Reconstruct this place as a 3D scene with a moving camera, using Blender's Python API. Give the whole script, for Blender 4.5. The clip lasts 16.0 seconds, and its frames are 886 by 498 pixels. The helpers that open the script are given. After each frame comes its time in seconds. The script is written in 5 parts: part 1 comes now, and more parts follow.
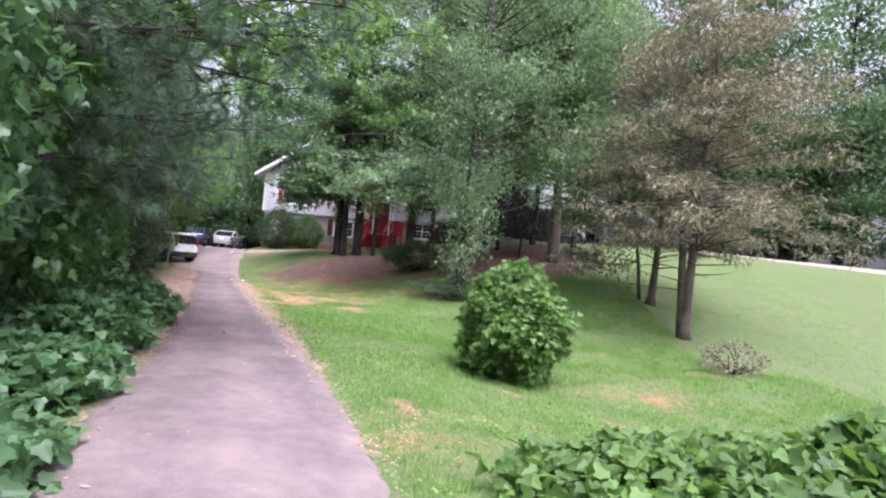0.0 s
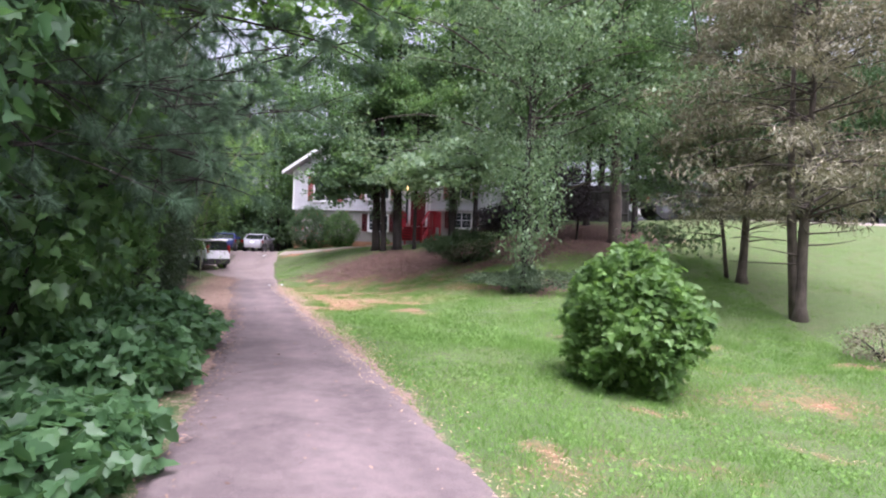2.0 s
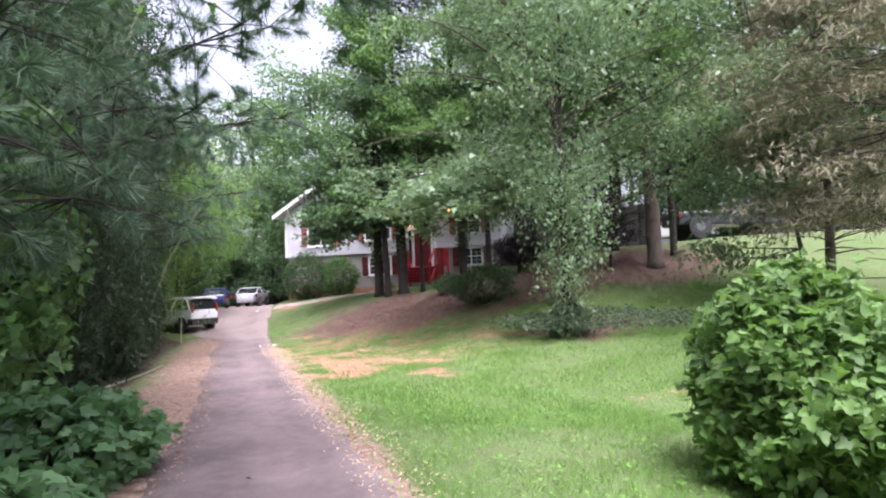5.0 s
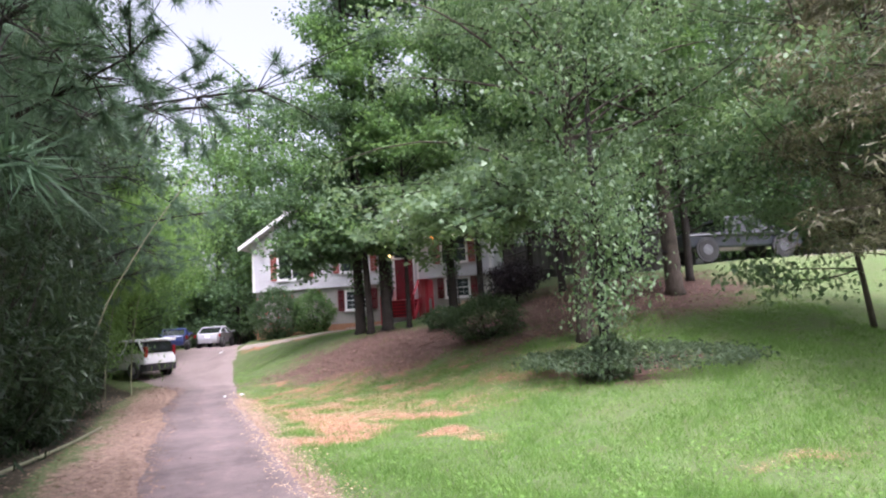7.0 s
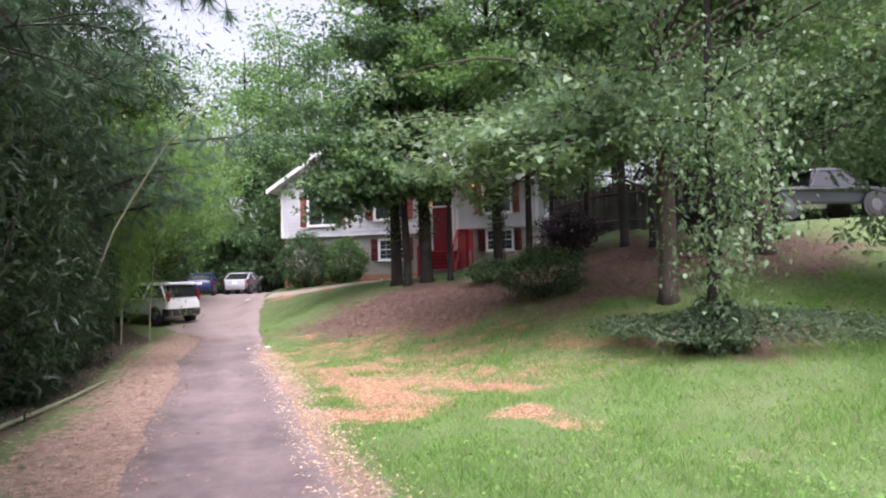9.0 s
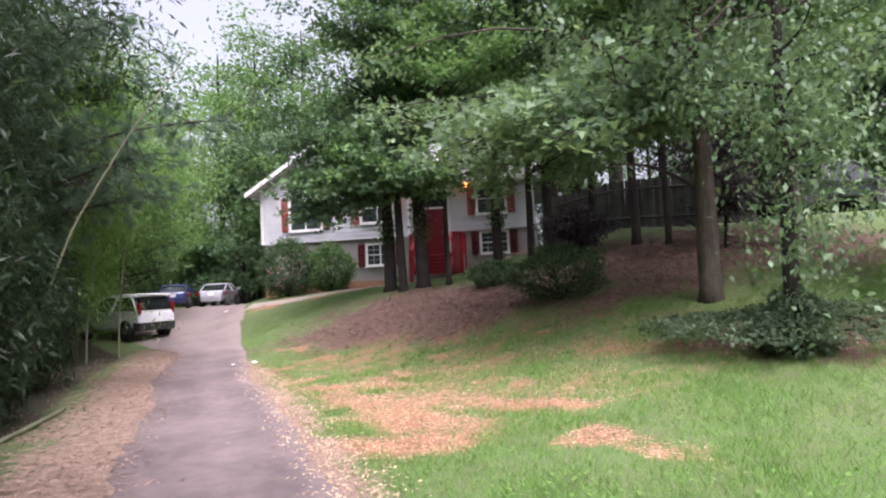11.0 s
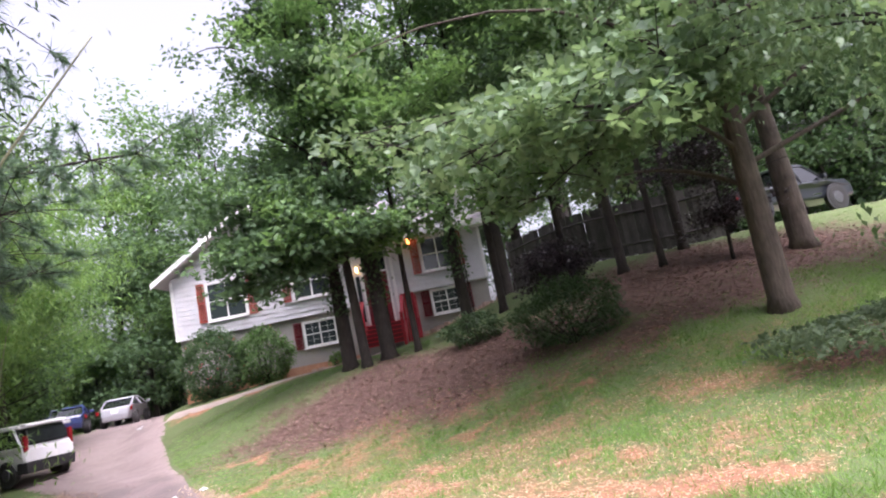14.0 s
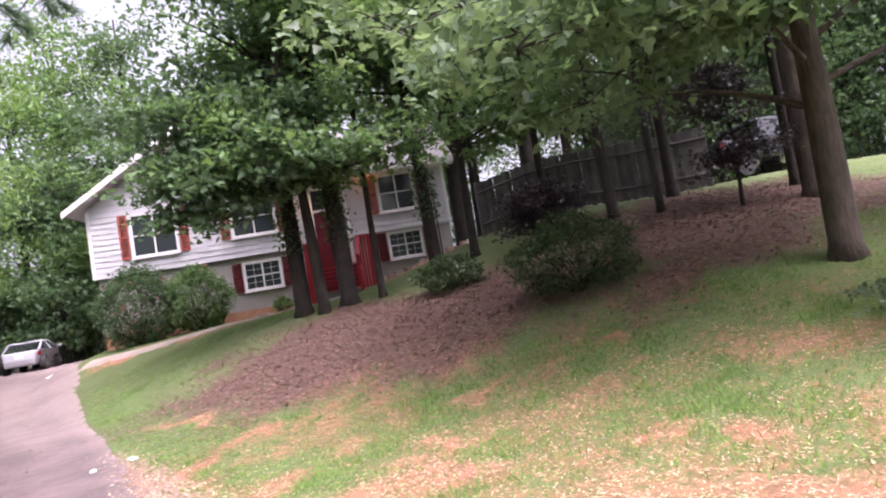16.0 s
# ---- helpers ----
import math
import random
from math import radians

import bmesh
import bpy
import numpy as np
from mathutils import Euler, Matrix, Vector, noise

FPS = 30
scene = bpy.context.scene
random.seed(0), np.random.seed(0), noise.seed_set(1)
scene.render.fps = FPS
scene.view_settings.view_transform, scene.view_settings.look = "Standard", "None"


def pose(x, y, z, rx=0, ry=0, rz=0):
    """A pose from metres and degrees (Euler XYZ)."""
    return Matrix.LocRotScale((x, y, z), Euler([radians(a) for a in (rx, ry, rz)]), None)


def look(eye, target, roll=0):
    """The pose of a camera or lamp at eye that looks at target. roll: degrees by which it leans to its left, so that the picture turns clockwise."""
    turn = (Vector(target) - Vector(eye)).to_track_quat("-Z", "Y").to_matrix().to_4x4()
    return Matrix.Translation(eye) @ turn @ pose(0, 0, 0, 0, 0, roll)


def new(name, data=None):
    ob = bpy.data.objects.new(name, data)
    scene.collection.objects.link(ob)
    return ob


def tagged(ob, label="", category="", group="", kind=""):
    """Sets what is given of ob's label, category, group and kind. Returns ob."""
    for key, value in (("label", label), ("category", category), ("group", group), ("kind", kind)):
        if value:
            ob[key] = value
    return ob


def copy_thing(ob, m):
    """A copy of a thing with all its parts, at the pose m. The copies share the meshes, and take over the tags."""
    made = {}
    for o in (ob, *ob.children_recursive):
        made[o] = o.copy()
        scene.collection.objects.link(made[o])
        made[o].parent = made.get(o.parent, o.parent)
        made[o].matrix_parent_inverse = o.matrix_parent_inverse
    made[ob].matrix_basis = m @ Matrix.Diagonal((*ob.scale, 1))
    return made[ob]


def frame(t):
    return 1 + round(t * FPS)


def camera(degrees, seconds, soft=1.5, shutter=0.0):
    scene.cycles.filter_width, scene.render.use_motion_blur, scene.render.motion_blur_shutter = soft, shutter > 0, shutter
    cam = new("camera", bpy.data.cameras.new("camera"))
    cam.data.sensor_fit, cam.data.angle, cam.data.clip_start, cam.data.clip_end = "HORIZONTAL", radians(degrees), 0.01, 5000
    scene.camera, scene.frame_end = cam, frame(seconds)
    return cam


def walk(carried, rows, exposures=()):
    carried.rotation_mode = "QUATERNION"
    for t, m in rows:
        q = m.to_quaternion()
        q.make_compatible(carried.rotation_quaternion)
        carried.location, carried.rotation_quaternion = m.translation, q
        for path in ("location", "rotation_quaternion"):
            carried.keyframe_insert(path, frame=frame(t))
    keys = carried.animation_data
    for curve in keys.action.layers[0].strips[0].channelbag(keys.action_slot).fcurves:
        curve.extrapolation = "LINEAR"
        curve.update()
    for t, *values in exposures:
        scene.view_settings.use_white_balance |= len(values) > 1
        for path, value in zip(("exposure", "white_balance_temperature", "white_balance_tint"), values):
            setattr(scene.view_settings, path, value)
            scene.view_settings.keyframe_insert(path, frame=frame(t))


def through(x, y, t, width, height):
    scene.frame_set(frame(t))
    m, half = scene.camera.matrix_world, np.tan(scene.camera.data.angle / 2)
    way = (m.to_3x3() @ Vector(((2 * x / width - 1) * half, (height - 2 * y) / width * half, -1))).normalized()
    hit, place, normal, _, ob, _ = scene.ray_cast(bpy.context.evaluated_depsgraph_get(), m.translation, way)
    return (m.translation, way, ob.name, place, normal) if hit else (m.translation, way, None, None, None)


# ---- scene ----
cam = camera(73.0, 16.0, soft=2.1)

ROWS = [
    (0, (1.158, 0.288, 1.618), (0.961, 2.278, 1.655), 5.7),
    (0.5, (0.871, 0.822, 1.559), (0.844, 2.82, 1.62), 2.7),
    (1, (0.531, 1.362, 1.524), (0.463, 3.359, 1.609), 2.6),
    (1.5, (0.201, 1.868, 1.516), (0.07, 3.862, 1.43), -0.7),
    (2, (-0.081, 2.235, 1.568), (-0.357, 4.216, 1.566), 1.8),
    (2.5, (-0.324, 2.71, 1.543), (-0.568, 4.694, 1.598), 1.7),
    (3, (-0.478, 3.305, 1.539), (-0.86, 5.262, 1.692), 0.4),
    (3.5, (-0.643, 3.847, 1.513), (-0.935, 5.822, 1.638), 0.2),
    (4, (-0.716, 4.255, 1.538), (-0.988, 6.232, 1.67), 0.1),
    (4.2, (-0.718, 4.415, 1.539), (-1.004, 6.39, 1.669), -2.3),
    (6.3, (-1.901, 6.897, 1.728), (-2.153, 8.875, 1.872), -2.2),
    (6.5, (-1.99, 7.083, 1.709), (-2.203, 9.06, 1.925), -3.1),
    (7, (-2.157, 7.66, 1.655), (-2.314, 9.639, 1.893), -3.6),
    (7.5, (-2.417, 8.303, 1.597), (-2.558, 10.29, 1.776), -4.3),
    (8, (-2.66, 9.025, 1.609), (-2.893, 11.011, 1.607), -2.4),
    (8.2, (-2.734, 9.25, 1.621), (-3.046, 11.223, 1.704), -1.2),
    (10.3, (-3.53, 10.471, 1.526), (-3.663, 12.464, 1.631), -2.1),
    (10.5, (-3.634, 10.671, 1.507), (-3.784, 12.661, 1.633), -2.1),
    (11, (-3.886, 11.166, 1.48), (-4.059, 13.155, 1.601), -2.7),
    (11.5, (-4.098, 11.628, 1.529), (-4.339, 13.609, 1.665), -2.0),
    (12, (-4.424, 12.065, 1.516), (-4.613, 14.056, 1.578), -3.5),
    (12.5, (-4.7, 12.52, 1.524), (-4.863, 14.513, 1.572), -4.9),
    (13, (-4.998, 12.935, 1.476), (-5.062, 14.931, 1.593), -6.1),
    (13.5, (-5.319, 13.281, 1.454), (-5.25, 15.254, 1.77), -6.9),
    (14, (-5.599, 13.714, 1.416), (-5.437, 15.681, 1.739), -11.5),
    (14.5, (-5.684, 14.246, 1.432), (-5.577, 16.237, 1.598), -10.1),
    (15, (-5.888, 14.744, 1.452), (-5.713, 16.733, 1.563), -9.0),
    (15.5, (-6.013, 15.219, 1.44), (-5.84, 17.211, 1.482), -7.8),
    (16, (-6.425, 15.744, 1.464), (-6.072, 17.708, 1.592), -9.7),
]
EXPOSURE = [(0.0, 1.05, 5800, 27), (1.5, 0.94, 5800, 28), (4.0, 1.38, 5900, 27), (6.5, 1.05, 5950, 25), (7.5, 1.24, 5950, 25), (8.2, 1.15, 6000, 25), (11.0, 0.99, 6080, 25), (13.0, 1.05, 6080, 26), (14.5, 1.28, 6080, 30), (16.0, 1.29, 6220, 35)]
walk(cam, [(t, look(eye, target, roll)) for t, eye, target, roll in ROWS], EXPOSURE)

# ---- world and light ----
world = bpy.data.worlds.new("sky")
scene.world = world
world.use_nodes = True
wn = world.node_tree.nodes
sky = wn.new("ShaderNodeTexSky")
sky.sky_type, sky.sun_disc = "NISHITA", False
sky.sun_elevation, sky.sun_rotation = radians(62), radians(150)
sky.air_density, sky.dust_density, sky.ozone_density = 1.0, 8.0, 1.0
haze = wn.new("ShaderNodeHueSaturation")
haze.inputs["Saturation"].default_value, haze.inputs["Value"].default_value = 0.3, 1.35
world.node_tree.links.new(sky.outputs[0], haze.inputs["Color"])
world.node_tree.links.new(haze.outputs[0], wn["Background"].inputs[0])
wn["Background"].inputs[1].default_value = 0.15
sun_data = bpy.data.lights.new("sun", "SUN")
sun_data.energy, sun_data.angle, sun_data.color = 1.2, radians(30), (1.0, 0.96, 0.9)
sun = new("sun", sun_data)
sun.matrix_world = look((0, 0, 60), (-60 * math.cos(radians(62)) * math.sin(radians(150)), -60 * math.cos(radians(62)) * math.cos(radians(150)), 60 - 60 * math.sin(radians(62))))


# ---- mesh helpers ----
class Geo:
    """Vertices and faces gathered for one mesh."""

    def __init__(self):
        self.v, self.f, self.n = [], [], 0

    def add(self, verts, faces):
        self.v.append(np.asarray(verts, float).reshape(-1, 3))
        self.f.extend([tuple(i + self.n for i in f) for f in faces])
        self.n += len(self.v[-1])

    def box(self, x0, x1, y0, y1, z0, z1):
        v = [(x, y, z) for z in (z0, z1) for y in (y0, y1) for x in (x0, x1)]
        self.add(v, [(0, 2, 3, 1), (4, 5, 7, 6), (0, 1, 5, 4), (2, 6, 7, 3), (0, 4, 6, 2), (1, 3, 7, 5)])

    def obox(self, m, sx, sy, sz):
        """A box of the given size, its centre and turn by the matrix m."""
        v = [tuple(m @ Vector((x * sx / 2, y * sy / 2, z * sz / 2))) for z in (-1, 1) for y in (-1, 1) for x in (-1, 1)]
        self.add(v, [(0, 2, 3, 1), (4, 5, 7, 6), (0, 1, 5, 4), (2, 6, 7, 3), (0, 4, 6, 2), (1, 3, 7, 5)])

    def tube(self, pts, radii, sides=7, cap=True):
        pts = np.asarray(pts, float)
        k = len(pts)
        rows = []
        for i in range(k):
            d = pts[min(i + 1, k - 1)] - pts[max(i - 1, 0)]
            d = d / (np.linalg.norm(d) + 1e-9)
            a = np.cross(d, (0.31, 0.87, 0.11) if abs(d[1]) < 0.9 else (1, 0, 0))
            a /= np.linalg.norm(a)
            b = np.cross(d, a)
            an = np.arange(sides) * 2 * np.pi / sides
            rows.append(pts[i] + radii[i] * (np.cos(an)[:, None] * a + np.sin(an)[:, None] * b))
        f = [(i * sides + j, i * sides + (j + 1) % sides, (i + 1) * sides + (j + 1) % sides, (i + 1) * sides + j) for i in range(k - 1) for j in range(sides)]
        if cap:
            f += [tuple(range(sides - 1, -1, -1)), tuple(range((k - 1) * sides, k * sides))]
        self.add(np.concatenate(rows), f)

    def prism(self, outline, y0, y1):
        """An outline in x and z, drawn out from y0 to y1."""
        k = len(outline)
        v = [(x, y0, z) for x, z in outline] + [(x, y1, z) for x, z in outline]
        self.add(v, [tuple(range(k - 1, -1, -1)), tuple(range(k, 2 * k))] + [(i, (i + 1) % k, k + (i + 1) % k, k + i) for i in range(k)])

    def mesh(self, name, material, smooth=False):
        me = bpy.data.meshes.new(name)
        me.from_pydata(np.concatenate(self.v).tolist(), [], self.f)
        me.materials.append(material)
        if smooth:
            me.polygons.foreach_set("use_smooth", [True] * len(me.polygons))
        me.update()
        return me


def fast_mesh(name, verts, quads, material):
    """A mesh of many faces with equal corner counts, quickly."""
    me = bpy.data.meshes.new(name)
    nf, c = quads.shape
    me.vertices.add(len(verts))
    me.vertices.foreach_set("co", verts.astype(np.float32).ravel())
    me.loops.add(nf * c)
    me.loops.foreach_set("vertex_index", quads.astype(np.int32).ravel())
    me.polygons.add(nf)
    me.polygons.foreach_set("loop_start", np.arange(0, nf * c, c, dtype=np.int32))
    me.polygons.foreach_set("loop_total", np.full(nf, c, dtype=np.int32))
    me.materials.append(material)
    me.update(calc_edges=True)
    return me


def part(name, geo, material, parent=None, label="", smooth=False, bevel=0.0):
    ob = new(name, geo.mesh(name, material, smooth) if isinstance(geo, Geo) else geo)
    ob.parent = parent
    if label:
        ob["label"] = label
    if bevel:
        mod = ob.modifiers.new("bevel", "BEVEL")
        mod.width, mod.segments, mod.limit_method = bevel, 2, "ANGLE"
    return ob


def thing(name, m, label, category, group="", kind=""):
    ob = new(name)
    ob.matrix_world = m
    return tagged(ob, label, category, group, kind)


def leaf_quads(rng, centres, size, spread=0.45, droop=0.35, aspect=0.55):
    """One folded leaf at each centre, in chance directions that hang by droop."""
    n = len(centres)
    d = rng.normal(size=(n, 3))
    d[:, 2] = d[:, 2] * 0.6 - droop
    d /= np.linalg.norm(d, axis=1)[:, None]
    u = rng.normal(size=(n, 3)) * 0.55 + (0, 0, 0.9)
    s = np.cross(d, u)
    s /= np.linalg.norm(s, axis=1)[:, None] + 1e-9
    nn = np.cross(s, d)
    ln = size * (1 + spread * rng.uniform(-1, 1, n))[:, None]
    w = ln * aspect / 2
    mid = centres + d * ln * 0.42
    v = np.stack([centres, mid + s * w + nn * ln * 0.1, centres + d * ln, mid - s * w + nn * ln * 0.1], 1).reshape(-1, 3)
    return v, np.arange(4 * n).reshape(n, 4)


def leaf_lobed(rng, centres, size, droop=0.5):
    """A broad three-lobed leaf at each centre: eight corners round a fold."""
    n = len(centres)
    d = rng.normal(size=(n, 3))
    d[:, 2] = d[:, 2] * 0.5 - droop
    d /= np.linalg.norm(d, axis=1)[:, None]
    u = rng.normal(size=(n, 3)) * 0.5 + (0, -0.35, 0.8)
    s = np.cross(d, u)
    s /= np.linalg.norm(s, axis=1)[:, None] + 1e-9
    nn = np.cross(s, d)
    ln = (size * (1 + 0.4 * rng.uniform(-1, 1, n)))[:, None]
    plan = ((0, 0, 0), (-0.08, 0.3, 0.1), (0.25, 0.5, 0.08), (0.42, 0.28, 0.08), (0.7, 0.24, 0.05), (1, 0, -0.08), (0.7, -0.24, 0.05), (0.42, -0.28, 0.08), (0.25, -0.5, 0.08), (-0.08, -0.3, 0.1))
    v = np.stack([centres + ln * (a * d + b * s + c * nn) for a, b, c in plan], 1).reshape(-1, 3)
    k = np.arange(n)[:, None] * 10
    q = np.concatenate([k + np.array(o) for o in ((0, 1, 2, 3), (0, 3, 4, 5), (0, 5, 6, 7), (0, 7, 8, 9))])
    return v, q


# ---- materials ----
def node_mat(name, rough=0.7, metal=0.0):
    m = bpy.data.materials.new(name)
    m.use_nodes = True
    b = m.node_tree.nodes["Principled BSDF"]
    b.inputs["Roughness"].default_value, b.inputs["Metallic"].default_value = rough, metal
    return m, m.node_tree.nodes, m.node_tree.links, b


def noise_node(nt, lk, scale, detail=4, where=None):
    t = nt.new("ShaderNodeTexNoise")
    t.inputs["Scale"].default_value, t.inputs["Detail"].default_value = scale, detail
    if where is None:
        where = nt.new("ShaderNodeNewGeometry").outputs["Position"]
    lk.new(where, t.inputs["Vector"])
    return t.outputs["Fac"]


def ramp(nt, lk, fac, stops):
    r = nt.new("ShaderNodeValToRGB")
    while len(r.color_ramp.elements) < len(stops):
        r.color_ramp.elements.new(0.5)
    for e, (p, c) in zip(r.color_ramp.elements, stops):
        e.position, e.color = p, (*c, 1)
    lk.new(fac, r.inputs[0])
    return r.outputs[0]


def mix(nt, lk, fac, a, b, mode="MIX"):
    x = nt.new("ShaderNodeMix")
    x.data_type, x.blend_type = "RGBA", mode
    for sock, val in ((x.inputs[0], fac), (x.inputs[6], a), (x.inputs[7], b)):
        if isinstance(val, (int, float)):
            sock.default_value = val
        elif isinstance(val, tuple):
            sock.default_value = (*val, 1)
        else:
            lk.new(val, sock)
    return x.outputs[2]


def math_node(nt, lk, op, a, b):
    x = nt.new("ShaderNodeMath")
    x.operation = op
    for sock, val in zip(x.inputs, (a, b)):
        if isinstance(val, (int, float)):
            sock.default_value = val
        else:
            lk.new(val, sock)
    return x.outputs[0]


def bump(nt, lk, b, height, strength, dist=0.01):
    x = nt.new("ShaderNodeBump")
    x.inputs["Strength"].default_value, x.inputs["Distance"].default_value = strength, dist
    lk.new(height, x.inputs["Height"])
    lk.new(x.outputs[0], b.inputs["Normal"])


def surface(name, dark, light, fine=40.0, coarse=2.0, rough=0.7, metal=0.0, relief=0.3, dist=0.01, stretch=None, random_piece=0.0):
    """A surface that varies between two colours at two sizes, with fine relief."""
    m, nt, lk, b = node_mat(name, rough, metal)
    where = None
    if stretch:
        mp = nt.new("ShaderNodeMapping")
        mp.inputs["Scale"].default_value = stretch
        lk.new(nt.new("ShaderNodeNewGeometry").outputs["Position"], mp.inputs["Vector"])
        where = mp.outputs[0]
    nf, nc = noise_node(nt, lk, fine, 5, where), noise_node(nt, lk, coarse, 3)
    both = math_node(nt, lk, "ADD", math_node(nt, lk, "MULTIPLY", nf, 0.5), math_node(nt, lk, "MULTIPLY", nc, 0.5))
    if random_piece:
        oi = nt.new("ShaderNodeObjectInfo").outputs["Random"]
        both = math_node(nt, lk, "ADD", both, math_node(nt, lk, "MULTIPLY", math_node(nt, lk, "SUBTRACT", oi, 0.5), random_piece))
    lk.new(ramp(nt, lk, both, ((0.32, dark), (0.68, light))), b.inputs["Base Color"])
    if relief:
        bump(nt, lk, b, nf, relief, dist)
    return m


def foliage(name, dark, light, glint=0.6, through=0.42, weights=(0.6, 0.5, 0.0), fine=4.0):
    """Leaves: each its own green, some light passing through; weights of leaf, large and small patches."""
    m, nt, lk, b = node_mat(name, glint)
    isl = nt.new("ShaderNodeNewGeometry").outputs["Random Per Island"]
    big = noise_node(nt, lk, 0.7, 2)
    f = math_node(nt, lk, "ADD", math_node(nt, lk, "MULTIPLY", isl, weights[0]), math_node(nt, lk, "MULTIPLY", big, weights[1]))
    if weights[2]:
        f = math_node(nt, lk, "ADD", f, math_node(nt, lk, "MULTIPLY", noise_node(nt, lk, fine, 4), weights[2]))
    col = ramp(nt, lk, f, ((0.15, dark), (0.9, light)))
    lk.new(col, b.inputs["Base Color"])
    tr = nt.new("ShaderNodeBsdfTranslucent")
    lk.new(mix(nt, lk, 0.5, col, (light[0] * 1.5, light[1] * 1.5, light[2] * 0.8)), tr.inputs[0])
    ms = nt.new("ShaderNodeMixShader")
    ms.inputs[0].default_value = through
    lk.new(b.outputs[0], ms.inputs[1])
    lk.new(tr.outputs[0], ms.inputs[2])
    lk.new(ms.outputs[0], nt["Material Output"].inputs[0])
    return m


LEAF = foliage("broad_leaf", (0.042, 0.1, 0.038), (0.19, 0.325, 0.125))
LEAF_DARK = foliage("dark_leaf", (0.03, 0.07, 0.034), (0.115, 0.2, 0.095))
LEAF_PALE = foliage("birch_leaf", (0.045, 0.095, 0.052), (0.23, 0.34, 0.19), 0.45)
LEAF_KUDZU = foliage("vine_leaf", (0.05, 0.11, 0.03), (0.16, 0.29, 0.075), 0.55)
LEAF_PATCH = foliage("groundcover_leaf", (0.035, 0.09, 0.038), (0.12, 0.24, 0.1), 0.45)
LEAF_WALL = foliage("climbing_vine_leaf", (0.03, 0.078, 0.03), (0.12, 0.23, 0.075), 0.45)
# near-black green: the deep shade of the left thicket is in this colour
LEAF_SHADED = foliage("shaded_thicket_leaf", (0.015, 0.032, 0.017), (0.05, 0.09, 0.042), 0.5)
LEAF_BAMBOO = foliage("bamboo_leaf", (0.06, 0.14, 0.035), (0.21, 0.36, 0.1), 0.5)
LEAF_CEDAR = foliage("cedar_spray", (0.075, 0.078, 0.052), (0.33, 0.305, 0.215), 0.9, 0.15)
LEAF_PINE = foliage("pine_needle", (0.035, 0.08, 0.045), (0.13, 0.22, 0.13), 0.5, 0.2)
# shrub green darkened to carry the canopy's shade on the slope
LEAF_CANOPY_SHADED = foliage("canopy_shaded_leaf", (0.022, 0.05, 0.024), (0.085, 0.15, 0.07), 0.45)
LEAF_PURPLE = foliage("purple_leaf", (0.014, 0.012, 0.016), (0.05, 0.035, 0.045), 0.5, 0.15)
LEAF_IVY = foliage("ivy_leaf", (0.04, 0.075, 0.042), (0.13, 0.185, 0.11), 0.6)
PETAL = foliage("pink_petal", (0.4, 0.07, 0.1), (0.55, 0.16, 0.2), 0.6)
GRASS = foliage("grass_blade", (0.06, 0.16, 0.032), (0.21, 0.37, 0.085), 0.7, 0.3, (0.35, 0.3, 0.6), 3.2)
STRAW = foliage("dry_leaf", (0.3, 0.18, 0.11), (0.8, 0.62, 0.44), 0.8, 0.1)
VERGE_LEAF = foliage("verge_leaf", (0.09, 0.055, 0.042), (0.42, 0.29, 0.225), 0.8, 0.1)
BROWN_LEAF = foliage("fallen_brown_leaf", (0.13, 0.075, 0.06), (0.38, 0.24, 0.2), 0.75, 0.05)
BARK = surface("bark", (0.012, 0.01, 0.009), (0.05, 0.04, 0.034), 30, 3, 0.95, 0, 0.9, 0.03, (1, 1, 0.18))
BARK_PALE = surface("pale_bark", (0.09, 0.075, 0.06), (0.24, 0.2, 0.165), 26, 3, 0.95, 0, 0.8, 0.02, (1, 1, 0.2))
CEDAR_BARK = surface("cedar_bark", (0.04, 0.03, 0.025), (0.13, 0.105, 0.085), 26, 3, 0.95, 0, 0.8, 0.02, (1, 1, 0.2))
CANE = surface("bamboo_cane", (0.16, 0.17, 0.1), (0.3, 0.31, 0.2), 20, 3, 0.5, 0, 0.1)

# ---- the lie of the land ----
def sstep(a, b, v):
    u = np.clip((v - a) / (b - a), 0, 1)
    return u * u * (3 - 2 * u)


def land(x, y):
    """Height of the ground."""
    x, y = np.asarray(x, float), np.asarray(y, float)
    near = sstep(0.4, 8.0, x - drive_x(y))
    z = -0.09 + 1.6 * sstep(20.3, 32, y) * near + 0.95 * sstep(29, 40, y) * (1 - near)
    z = z + 0.4 * sstep(-16.2, -14.2, x) * sstep(33.5, 36.5, y) * (1 - near)
    z = z + 1.21 * sstep(-5.5, 1.65, x) * sstep(14.3, 24.2, y) + 0.77 * sstep(-2.2, 8.8, x) * sstep(22, 37.4, y)
    z = z + 0.75 * sstep(-9, -2.5, x) * sstep(29, 36.5, y) * (1 - 0.95 * sstep(-0.5, 5, x))
    return z - 0.44 * np.exp(-(((x - 3.3) / 3.85) ** 2) - ((y - 10.45) / 4.4) ** 2)


def hland(x, y):
    return float(land(x, y))


def drive_x(y):
    """Middle of the driveway."""
    return np.interp(y, DRIVE_Y, DRIVE_X)


def drive_half(y):
    return 0.98 + 0.33 * sstep(16, 6, y) + 1.6 * sstep(26, 35, y)


